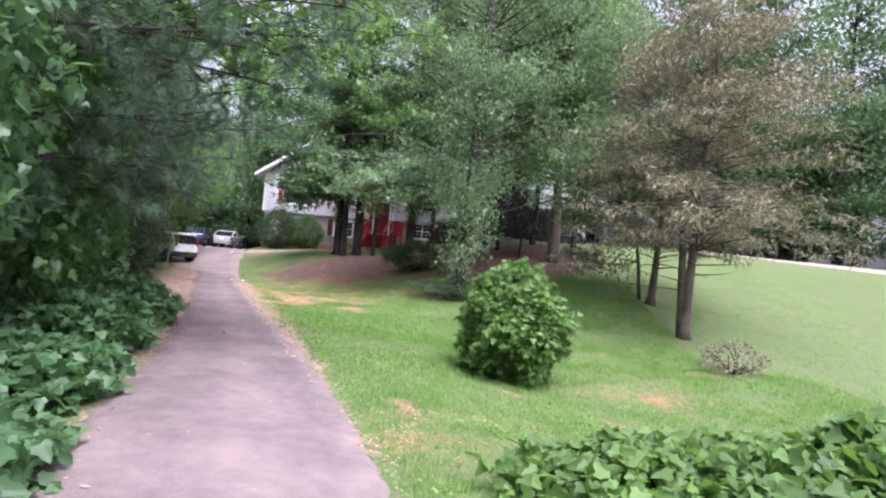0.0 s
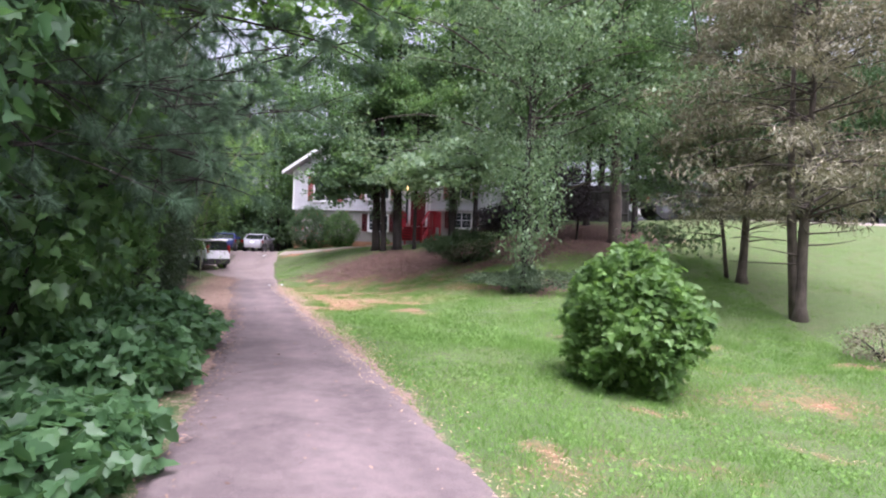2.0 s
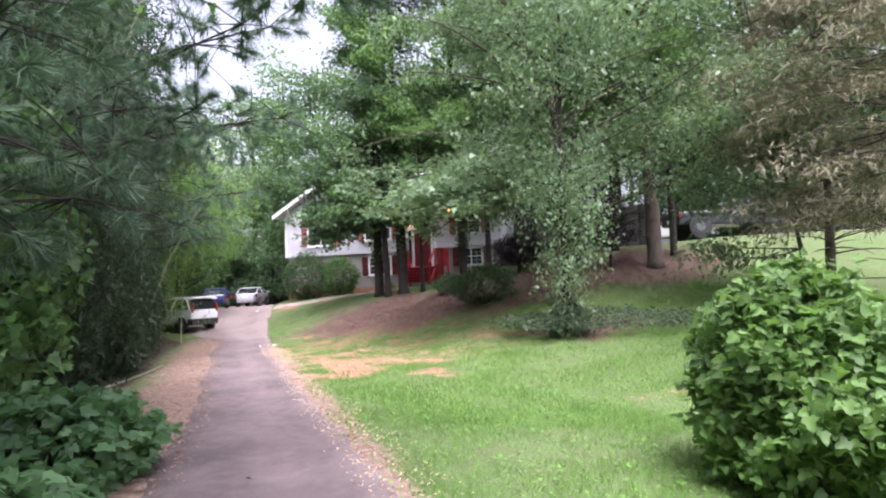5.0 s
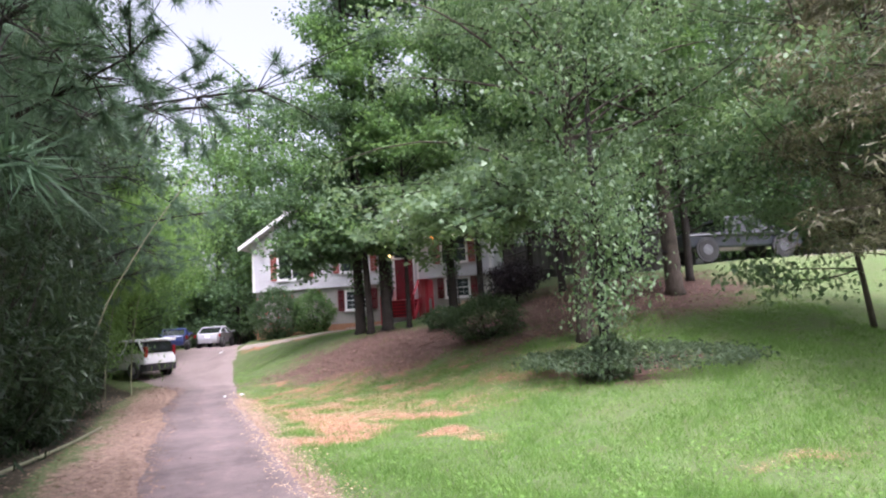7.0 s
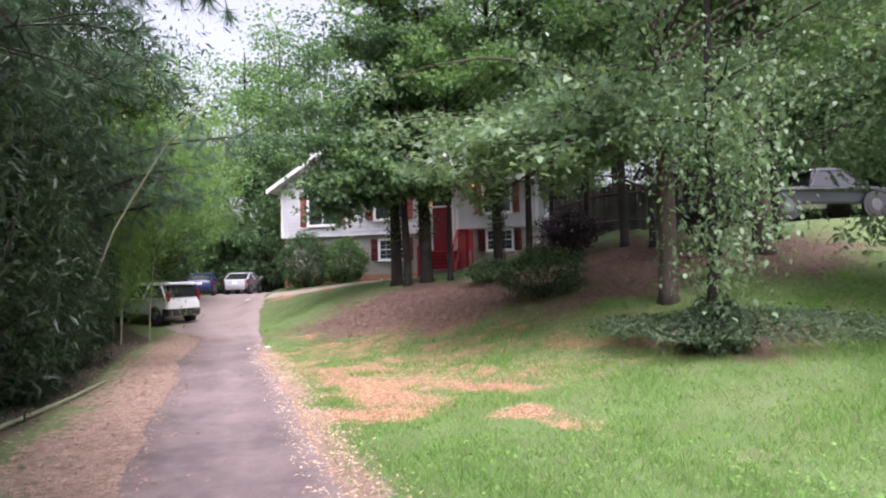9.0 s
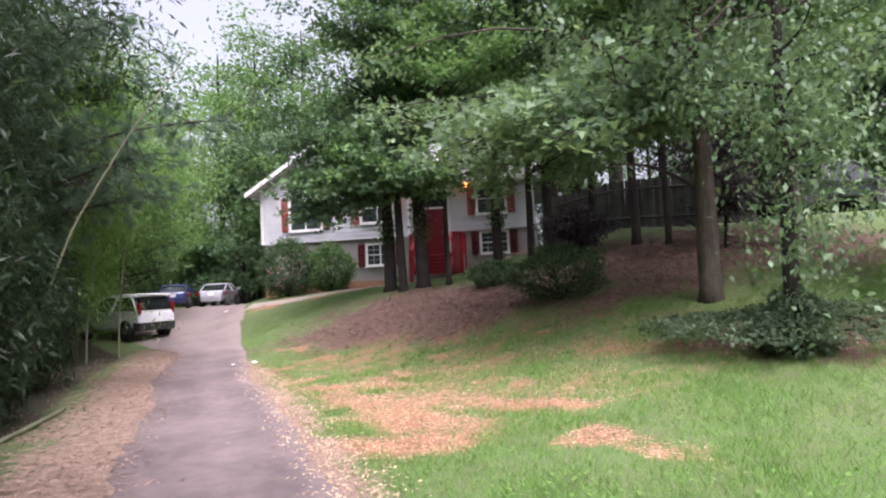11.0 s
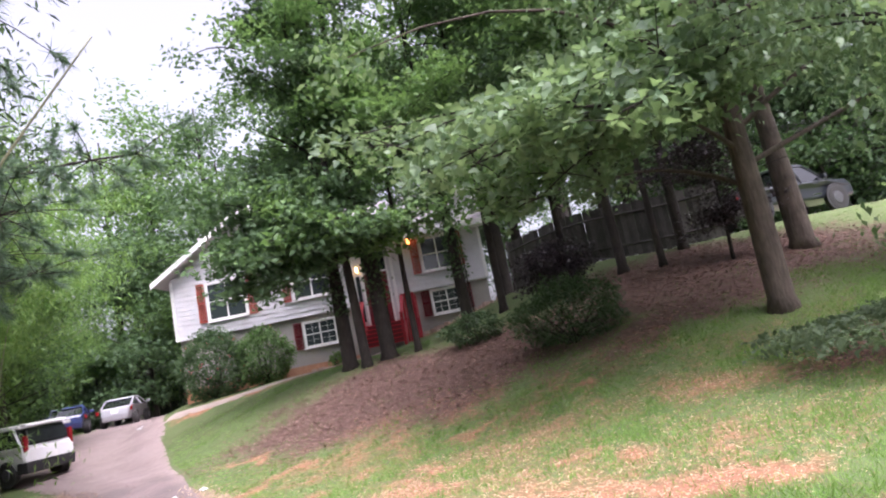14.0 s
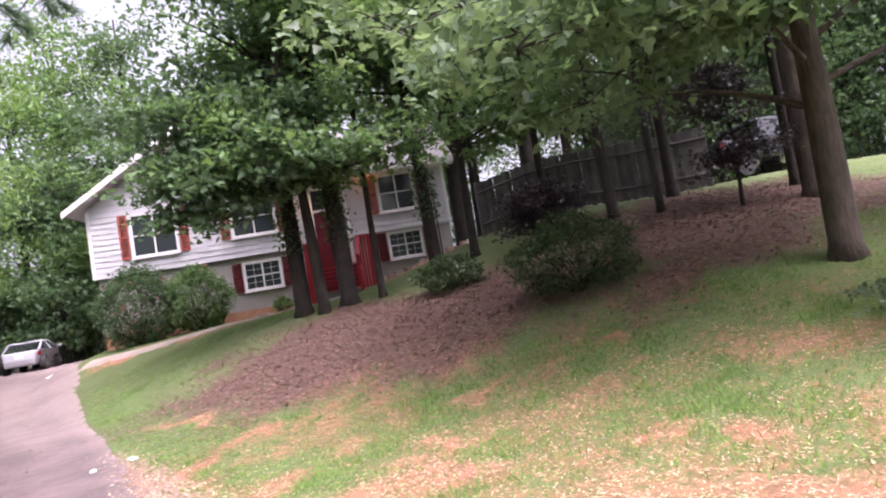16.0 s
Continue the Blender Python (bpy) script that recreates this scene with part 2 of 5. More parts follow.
DRIVE_Y = (-14, -6, 0, 4.6, 7.2, 9.2, 14, 17.2, 19, 20.6, 22, 24.5, 27, 30, 33, 36, 40, 44, 56)
DRIVE_X = (7.1, 3.75, 1.2, -0.72, -1.85, -2.75, -5.2, -6.87, -7.75, -8.65, -9.45, -10.6, -11.75, -13.85, -15.95, -17.2, -18.3, -19.6, -22)


def blob(x, y, cx, cy, rx, ry, turn=0.0):
    c, s = math.cos(radians(turn)), math.sin(radians(turn))
    u, v = ((x - cx) * c + (y - cy) * s) / rx, (-(x - cx) * s + (y - cy) * c) / ry
    return np.clip(1.35 - np.sqrt(u * u + v * v), 0, 1)


def ragged(x, y):
    """Bends places to and fro, so that patches have uneven edges."""
    return (x + 0.32 * np.sin(2.3 * y + 1.7 * np.sin(1.1 * x)) + 0.14 * np.sin(5.9 * y + 3.1 * x), y + 0.3 * np.sin(2.1 * x + 1.3 * np.sin(1.4 * y)) + 0.14 * np.sin(6.3 * x - 2.7 * y))


def clay_mask(x, y):
    x, y = ragged(x, y)
    m = 0 * x
    for b in ((-5.4, 19.0, 0.8, 2.1, 31), (-6.2, 20.6, 0.8, 0.8, 0), (-5.0, 17.3, 0.8, 0.7, 0), (-3.7, 18.5, 0.75, 0.5, -20), (-2.8, 16.9, 0.3, 0.7, 30), (-5.8, 21.7, 0.5, 0.3, 0), (-4.3, 20.2, 0.6, 0.25, -20), (-3.6, 19.6, 0.5, 0.25, 10),
              (-8.2, 23.0, 0.4, 0.85, 24), (-7.5, 21.9, 0.45, 0.5, 20), (-8.0, 24.1, 0.6, 0.35, 10), (-9.3, 25.9, 1.0, 0.35, -32), (-5.1, 23.2, 0.5, 0.22, 10), (-3.0, 23.4, 0.6, 0.3, 15),
              (-11.8, 34.9, 2.8, 0.5, -8), (-8.6, 34.0, 2.4, 0.45, 2), (-4.2, 35.3, 2.4, 0.35, -6),
              (3.85, 11.8, 0.4, 0.6, 10), (3.3, 9.0, 0.4, 0.5, 20), (3.8, 15.0, 0.5, 0.3, 0), (5.6, 13.4, 0.9, 0.3, 20), (1.0, 15.1, 0.75, 0.3, 0), (-0.1, 7.4, 0.35, 0.3, 0), (1.7, 9.9, 0.4, 0.3, 0)):
        m = np.maximum(m, blob(x, y, *b))
    return m


def patchy(x, y):
    """Uneven ground, between -1 and 1, at three sizes."""
    a = np.sin(1.3 * x + 1.9 * np.sin(0.9 * y)) * np.sin(1.5 * y + 1.4 * np.cos(1.1 * x))
    b = np.sin(3.7 * x - 2.2 * y + 2 * np.sin(1.9 * x)) * np.sin(3.1 * y + 1.7 * x)
    c = np.sin(8.3 * x + 5.1 * y) * np.sin(7.7 * y - 4.9 * x + np.sin(3 * x))
    return 0.5 * a + 0.35 * b + 0.25 * c


def worn_mask(x, y):
    """Clay that shows between thin grass, on the slope before the house and beside the drive."""
    clay = clay_mask(x, y) * np.where(x > -1.0, 0.6, 1.0)
    w = 1.5 * blob(x, y, -5.2, 21.8, 5.0, 4.0, -14) + 0.7 * blob(x, y, 3.8, 12.2, 2.8, 3.0) + 0.75 * blob(x, y, 0.9, 6.4, 1.8, 2.2)
    return np.clip(np.maximum(clay, 0.47 * np.clip(w, 0, 1)) + 0.36 * patchy(x, y) * np.clip(w + clay, 0, 1), 0, 1)


def litter_mask(x, y):
    """Fallen leaves: under the trees before the house and along the driveway."""
    x, y = ragged(x, y)
    m = np.maximum(blob(x, y, -5.3, 27.4, 5.4, 3.3, -8), blob(x, y, 1.5, 27, 4.5, 4.0))
    m = np.maximum(m, np.maximum(0.7 * blob(x, y, 0.3, 19.9, 2.4, 1.3), 0.8 * blob(x, y, -0.9, 24.3, 2.4, 1.3, 10)))
    return m


def verge_mask(x, y):
    """Pale dry leaves on both sides of the asphalt."""
    side, edge = drive_x(y) - drive_half(y) - x, x - drive_x(y) - drive_half(y)
    a = sstep(0.35 + 1.9 * sstep(9, 14, y), 0.1, side) * sstep(-0.6, -0.1, side) * sstep(30, 27, y)
    b = sstep(0.15 + 0.55 * sstep(6, 14, y), 0.05, edge) * sstep(-0.5, -0.1, edge) * sstep(27, 23, y)
    return np.maximum(a, b) * (0.42 + 0.5 * sstep(6, 12, y)) + 0.12 * patchy(x, y) * np.maximum(a, b)


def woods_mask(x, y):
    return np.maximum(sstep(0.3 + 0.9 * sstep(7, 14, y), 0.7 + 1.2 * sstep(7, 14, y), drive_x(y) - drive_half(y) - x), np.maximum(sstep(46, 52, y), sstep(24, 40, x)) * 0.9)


def axis_steps(lo, hi, step, far):
    inner = np.arange(lo, hi + step / 2, step)
    grow = np.cumsum(step * 1.17 ** np.arange(1, 60))
    grow = grow[grow < far]
    return np.concatenate([lo - grow[::-1], inner, hi + grow])


def build_ground():
    xs, ys = axis_steps(-20, 14, 0.2, 2500), axis_steps(-4, 42, 0.2, 2500)
    gx, gy = np.meshgrid(xs, ys)
    gz = land(gx, gy)
    rough = np.random.default_rng(5)
    near = (np.abs(gx + 3) < 18) & (gy > -5) & (gy < 43)
    off = np.abs(gx - drive_x(gy)) > drive_half(gy) - 0.1
    gz = gz + np.where(near & off, rough.normal(size=gz.shape) * 0.012, 0)
    gz = gz - np.where(off, 0, 0.02)
    nx, ny = len(xs), len(ys)
    i = np.arange(ny - 1)[:, None] * nx + np.arange(nx - 1)[None, :]
    quads = np.stack([i, i + 1, i + nx + 1, i + nx], -1).reshape(-1, 4)
    me = fast_mesh("ground", np.stack([gx, gy, gz], -1).reshape(-1, 3), quads, GROUND)
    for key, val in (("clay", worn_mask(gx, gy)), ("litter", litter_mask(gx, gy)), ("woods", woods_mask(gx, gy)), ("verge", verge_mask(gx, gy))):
        at = me.attributes.new(key, "FLOAT", "POINT")
        at.data.foreach_set("value", val.astype(np.float32).ravel())
    me.polygons.foreach_set("use_smooth", [True] * len(me.polygons))
    return tagged(new("ground", me), "green lawn with bare red clay and fallen leaves", "ground", kind="structure")


def ground_material():
    m, nt, lk, b = node_mat("lawn_and_clay", 0.95)
    n1, n2, n3 = noise_node(nt, lk, 1.3, 4), noise_node(nt, lk, 9, 5), noise_node(nt, lk, 60, 5)
    grass = mix(nt, lk, n2, ramp(nt, lk, n3, ((0.3, (0.055, 0.105, 0.032)), (0.7, (0.115, 0.205, 0.06)))), ramp(nt, lk, n3, ((0.3, (0.1, 0.12, 0.045)), (0.7, (0.155, 0.185, 0.07)))))
    grass = mix(nt, lk, ramp(nt, lk, n1, ((0.42, (0, 0, 0)), (0.66, (0.38, 0.38, 0.38)))), grass, ramp(nt, lk, n3, ((0.3, (0.075, 0.085, 0.035)), (0.7, (0.19, 0.17, 0.085)))))
    clay = ramp(nt, lk, mix(nt, lk, 0.5, n2, n3), ((0.32, (0.24, 0.095, 0.055)), (0.68, (0.5, 0.25, 0.15))))
    clay = mix(nt, lk, math_node(nt, lk, "MULTIPLY", n1, 0.9), clay, ramp(nt, lk, n2, ((0.35, (0.17, 0.1, 0.06)), (0.7, (0.36, 0.17, 0.1)))))
    litter = ramp(nt, lk, mix(nt, lk, 0.6, n2, n3), ((0.35, (0.045, 0.027, 0.021)), (0.65, (0.18, 0.102, 0.08))))
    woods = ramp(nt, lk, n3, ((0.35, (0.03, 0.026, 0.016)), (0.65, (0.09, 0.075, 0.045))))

    def mask(name, lo, hi):
        at = nt.new("ShaderNodeAttribute")
        at.attribute_name = name
        wob = math_node(nt, lk, "ADD", at.outputs["Fac"], math_node(nt, lk, "ADD", math_node(nt, lk, "MULTIPLY", math_node(nt, lk, "SUBTRACT", n2, 0.5), 0.9), math_node(nt, lk, "ADD", math_node(nt, lk, "MULTIPLY", math_node(nt, lk, "SUBTRACT", n1, 0.5), 0.7), math_node(nt, lk, "MULTIPLY", math_node(nt, lk, "SUBTRACT", n3, 0.5), 0.9))))
        mr = nt.new("ShaderNodeMapRange")
        mr.inputs["From Min"].default_value, mr.inputs["From Max"].default_value = lo, hi
        lk.new(wob, mr.inputs["Value"])
        return mr.outputs[0]
    c = mix(nt, lk, mask("litter", 0.32, 0.62), grass, litter)
    c = mix(nt, lk, mask("clay", 0.28, 0.9), c, clay)
    pale = ramp(nt, lk, mix(nt, lk, 0.6, n2, n3), ((0.35, (0.15, 0.095, 0.072)), (0.65, (0.4, 0.285, 0.225))))
    c = mix(nt, lk, mask("verge", 0.35, 0.6), c, pale)
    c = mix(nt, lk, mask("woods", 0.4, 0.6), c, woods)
    lk.new(c, b.inputs["Base Color"])
    bump(nt, lk, b, mix(nt, lk, 0.5, n2, n3), 0.7, 0.04)
    return m


def asphalt_material():
    m, nt, lk, b = node_mat("old_asphalt", 0.9)
    n1, n2, n3 = noise_node(nt, lk, 0.8, 4), noise_node(nt, lk, 6, 5), noise_node(nt, lk, 140, 3)
    base = ramp(nt, lk, n3, ((0.3, (0.075, 0.057, 0.057)), (0.7, (0.17, 0.132, 0.132))))
    pale = ramp(nt, lk, n3, ((0.3, (0.19, 0.145, 0.14)), (0.7, (0.37, 0.29, 0.275))))
    f = ramp(nt, lk, math_node(nt, lk, "ADD", math_node(nt, lk, "MULTIPLY", n1, 0.6), math_node(nt, lk, "MULTIPLY", n2, 0.4)), ((0.4, (0, 0, 0)), (0.62, (1, 1, 1))))
    at = nt.new("ShaderNodeAttribute")
    at.attribute_name = "pale"
    f = math_node(nt, lk, "ADD", math_node(nt, lk, "MULTIPLY", f, 0.5), at.outputs["Fac"])
    f.node.use_clamp = True
    lk.new(mix(nt, lk, f, base, pale), b.inputs["Base Color"])
    bump(nt, lk, b, n3, 0.5, 0.01)
    return m


GROUND, ASPHALT = ground_material(), asphalt_material()


def build_drive():
    rng = np.random.default_rng(8)
    ys = np.arange(-14, 55, 0.18)
    cols = 13
    wl = np.convolve(rng.normal(size=len(ys) + 8), np.ones(5) / 5, "same")[4:-4] * 0.09
    wr = np.convolve(rng.normal(size=len(ys) + 8), np.ones(5) / 5, "same")[4:-4] * 0.07
    rows, pale = [], []
    for y, a, c in zip(ys, wl, wr):
        a, c = a * (1 - 0.85 * float(sstep(21, 27, y))), c * (1 - 0.85 * float(sstep(21, 27, y)))
        x0, x1 = drive_x(y) - drive_half(y) + a, drive_x(y) + drive_half(y) + c
        for j in range(cols):
            u = j / (cols - 1)
            x = x0 + (x1 - x0) * u
            rows.append((x, y, hland(x, y) + 0.025 - (0.03 if j in (0, cols - 1) else 0)))
            pale.append(0.5 * float(sstep(25, 30, y)) + 0.35 * float(sstep(0.82, 1.0, u)) + 0.2 * math.exp(-((u - 0.55) / 0.13) ** 2) + 0.35 * float(sstep(9, 1, y)))
    n = len(ys)
    i = np.arange(n - 1)[:, None] * cols + np.arange(cols - 1)[None, :]
    quads = np.stack([i, i + 1, i + cols + 1, i + cols], -1).reshape(-1, 4)
    me = fast_mesh("driveway", np.array(rows), quads, ASPHALT)
    at = me.attributes.new("pale", "FLOAT", "POINT")
    at.data.foreach_set("value", np.array(pale, np.float32))
    me.polygons.foreach_set("use_smooth", [True] * len(me.polygons))
    return tagged(new("driveway", me), "worn grey asphalt driveway with pale ragged edges", "driveway", kind="structure")


build_ground()
build_drive()


# ---- trees and shrubs ----
def crown_points(rng, n, centre, rx, ry, rz, hollow=0.55):
    d = rng.normal(size=(n, 3))
    d /= np.linalg.norm(d, axis=1)[:, None]
    r = hollow + (1 - hollow) * rng.uniform(0, 1, n) ** 0.6
    wob = 1 + 0.22 * np.sin(d[:, 0] * 4.1 + d[:, 2] * 3.3 + centre[0]) + 0.15 * np.sin(d[:, 1] * 7.3 - d[:, 2] * 5.1)
    return np.asarray(centre) + d * (r * wob)[:, None] * (rx, ry, rz)


def limb(a, b, rng, bend=0.12, k=6):
    a, b = np.asarray(a, float), np.asarray(b, float)
    u = np.linspace(0, 1, k)[:, None]
    side = rng.normal(size=3) * np.linalg.norm(b - a) * bend
    return a + (b - a) * u + side * (u * (1 - u)) * 2 + np.array((0, 0, 1)) * (u * (1 - u)) * np.linalg.norm(b - a) * 0.18


def tree(name, label, x, y, height, trunk_r, crown, clumps, per, leaf, material, seed, bark=BARK, lean=(0, 0), limbs=14, droop=0.35, clump_r=0.5, aspect=0.55, group="", flare=1.6, lobed=False, flat=0.38, category="tree", coarse=False):
    """A tapered trunk with limbs and a crown of leaf clumps. crown: lowest z, reach in x, reach in y."""
    rng = np.random.default_rng(seed)
    z0 = hland(x, y)
    root = thing(name, pose(x, y, z0), label, category, group)
    lo, rx, ry = crown
    k = 9
    pts = [(lean[0] * height * u ** 1.3 + 0.04 * math.sin(5 * u + seed), lean[1] * height * u ** 1.3 + 0.04 * math.cos(4 * u + seed), -0.15 + (height * 0.93 + 0.15) * u) for u in np.linspace(0, 1, k)]
    rad = [trunk_r * ((flare if i == 0 else 1.12 if i == 1 and flare > 1.2 else 1.0) * (1 - 0.82 * i / (k - 1))) for i in range(k)]
    g = Geo()
    if flare > 1.2:
        pts.insert(1, tuple(np.array(pts[0]) * 0.97 + np.array(pts[1]) * 0.03 + (0, 0, 0.28)))
        rad.insert(1, trunk_r * 1.08)
    g.tube(pts, rad, 11)
    top = np.array(pts[-1])
    centre = (pts[-1][0] * 0.7, pts[-1][1] * 0.7, (lo + height) / 2)
    ends = crown_points(rng, max(8, clumps // 5), centre, rx, ry, (height - lo) / 2, 0.7)
    zs = np.array([p[2] for p in pts])
    cl = []
    for t in ends:
        t[2] = max(t[2], 0.5)
        zb = np.clip(t[2] - 0.3 * np.hypot(t[0], t[1]), min(lo * 0.8, zs[-2]), zs[-2])
        base = [np.interp(zb, zs, [p[i] for p in pts]) for i in range(3)]
        r0 = min(np.interp(zb, zs, rad) * 0.4, 0.05)
        line = limb(base, t, rng, 0.1, 8)
        if coarse:
            g.tube(line[::3], np.linspace(r0, 0.012, 3), 3, False)
        else:
            g.tube(line, np.linspace(r0, 0.008, 8), 5, False)
        cl.append(line[3:] + rng.normal(size=(5, 3)) * (0.3, 0.3, 0.12))
    cl = np.concatenate(cl)
    cl = cl[cl[:, 2] > 0.25]
    gaps = np.sin(1.5 * cl[:, 0] + seed) * np.sin(1.4 * cl[:, 1] + 2 * seed) + 0.8 * np.sin(1.9 * cl[:, 2] + 0.9 * cl[:, 0])
    cl = cl[gaps > -0.5]
    part("trunk", g, bark, root, smooth=True)
    c = np.repeat(cl, per, 0) + rng.normal(size=(len(cl) * per, 3)) * (clump_r, clump_r, clump_r * flat)
    v, q = leaf_lobed(rng, c, leaf, droop) if lobed else leaf_quads(rng, c, leaf, droop=droop, aspect=aspect)
    part("crown", fast_mesh("crown", v, q, material), material, root)
    return root


def shrub(name, label, x, y, rx, ry, rz, n, leaf, material, seed, stems=9, lobed=False, category="bush", sink=0.0, droop=0.45, aspect=0.55, extra=None):
    """A rounded shrub of stems and leaves that thicken to the outside."""
    rng = np.random.default_rng(seed)
    root = thing(name, pose(x, y, hland(x, y)), label, category)
    d = rng.normal(size=(n, 3))
    d /= np.linalg.norm(d, axis=1)[:, None]
    r = 0.62 + 0.38 * rng.uniform(0, 1, n) ** 0.5
    wob = 1 + 0.13 * np.sin(d[:, 0] * 6 + seed) * np.cos(d[:, 2] * 5) + 0.1 * np.sin(d[:, 1] * 11 + d[:, 2] * 7) + 0.07 * np.sin(d[:, 0] * 17 - d[:, 2] * 13)
    waist = 1 - 0.28 * np.clip(d[:, 2], 0, 1) ** 2
    p = d * (r * wob)[:, None] * np.stack([rx * waist, ry * waist, rz + 0 * waist], 1) + (0, 0, rz * (0.92 - sink))
    p = p[p[:, 2] > 0.03]
    v, q = leaf_lobed(rng, p, leaf, droop) if lobed else leaf_quads(rng, p, leaf, droop=droop, aspect=aspect)
    part("foliage", fast_mesh("foliage", v, q, material), material, root)
    g = Geo()
    for t in p[:: max(1, len(p) // stems)][:stems]:
        g.tube(limb((rng.normal() * 0.06, rng.normal() * 0.06, -0.05), t * 0.92, rng), np.linspace(0.022, 0.005, 6), 5, False)
    part("stem", g, BARK, root, smooth=True)
    if extra:
        m2, cnt, size = extra
        pick = p[rng.integers(0, len(p), cnt)] * 1.03
        c = np.repeat(pick, 7, 0) + rng.normal(size=(cnt * 7, 3)) * 0.05
        v, q = leaf_quads(rng, c, size, aspect=0.8)
        part("blossom", fast_mesh("blossom", v, q, m2), m2, root, "pink blossom clusters")
    return root

# ---- paint, glass and building materials ----
SIDING = surface("white_siding", (0.46, 0.46, 0.49), (0.66, 0.66, 0.69), 18, 1.5, 0.55, 0, 0.08, 0.005, (1, 1, 4))
TRIM = surface("white_trim", (0.7, 0.7, 0.7), (0.85, 0.85, 0.85), 25, 2, 0.5, 0, 0.05)
BLOCK = surface("grey_painted_block", (0.27, 0.255, 0.24), (0.42, 0.4, 0.375), 30, 1.2, 0.85, 0, 0.3)
CLAY_STAIN = surface("clay_stained_block", (0.36, 0.17, 0.1), (0.55, 0.3, 0.19), 20, 1.5, 0.9, 0, 0.4)
SHINGLE = surface("pale_shingle", (0.42, 0.39, 0.41), (0.62, 0.58, 0.6), 40, 2, 0.6, 0, 0.4)
RED = surface("red_paint", (0.36, 0.014, 0.03), (0.52, 0.035, 0.055), 25, 2, 0.5, 0, 0.1)
SHUTTER = surface("brick_red_shutter", (0.28, 0.06, 0.045), (0.42, 0.11, 0.08), 25, 2, 0.6, 0, 0.1)
DOOR_RED = surface("dark_red_door", (0.1, 0.007, 0.013), (0.17, 0.014, 0.024), 25, 2, 0.45, 0, 0.05)
FENCE_WOOD = surface("weathered_fence", (0.06, 0.055, 0.055), (0.17, 0.155, 0.15), 20, 2, 0.9, 0, 0.6, 0.01, (3, 3, 0.4), 0.3)
STONE = surface("border_stone", (0.3, 0.2, 0.16), (0.56, 0.42, 0.36), 22, 3, 0.9, 0, 0.6, 0.02, None, 0.3)
CONCRETE = surface("pale_concrete", (0.26, 0.21, 0.19), (0.41, 0.34, 0.3), 30, 1.5, 0.9, 0, 0.3)
TYRE = surface("tyre_rubber", (0.012, 0.012, 0.012), (0.035, 0.034, 0.033), 60, 5, 0.85, 0, 0.3)
PLASTIC = surface("black_plastic", (0.015, 0.015, 0.017), (0.035, 0.035, 0.038), 60, 5, 0.6, 0, 0.1)
ALLOY = surface("wheel_alloy", (0.1, 0.1, 0.11), (0.22, 0.22, 0.235), 40, 6, 0.45, 0.8, 0.05)
PAPER = surface("white_paper", (0.7, 0.7, 0.7), (0.85, 0.85, 0.85), 30, 6, 0.7, 0, 0.1)
TAIL = surface("tail_light_red", (0.16, 0.006, 0.01), (0.3, 0.02, 0.025), 40, 6, 0.2, 0, 0.0)
BRASS = surface("aged_brass", (0.25, 0.18, 0.08), (0.4, 0.3, 0.14), 40, 6, 0.4, 0.8, 0.1)


def car_paint(name, col):
    m, nt, lk, b = node_mat(name, 0.35)
    n = noise_node(nt, lk, 3, 3)
    lk.new(mix(nt, lk, n, tuple(c * 0.88 for c in col), col), b.inputs["Base Color"])
    b.inputs["Coat Weight"].default_value, b.inputs["Coat Roughness"].default_value = 0.4, 0.1
    return m


def glass(name, col, rough=0.05):
    m, nt, lk, b = node_mat(name, rough)
    b.inputs["Base Color"].default_value = (*col, 1)
    b.inputs["Specular IOR Level"].default_value = 0.6
    return m


PAINT_WHITE, PAINT_SILVER = car_paint("white_car_paint", (0.78, 0.78, 0.8)), car_paint("silver_car_paint", (0.36, 0.37, 0.4))
PAINT_BLUE, PAINT_DARK = car_paint("dark_blue_car_paint", (0.02, 0.035, 0.13)), car_paint("charcoal_car_paint", (0.02, 0.025, 0.032))
CAR_GLASS, PANE = glass("tinted_car_glass", (0.015, 0.017, 0.02)), glass("window_pane", (0.035, 0.045, 0.05), 0.08)


def glow(name, col, strength):
    m, nt, lk, b = node_mat(name, 0.4)
    b.inputs["Base Color"].default_value = (*col, 1)
    b.inputs["Emission Color"].default_value, b.inputs["Emission Strength"].default_value = (*col, 1), strength
    return m


LAMP_GLOW, ORANGE_GLOW = glow("warm_lamp_glass", (1.0, 0.62, 0.22), 6), glow("orange_lamp_glass", (1.0, 0.32, 0.06), 4)


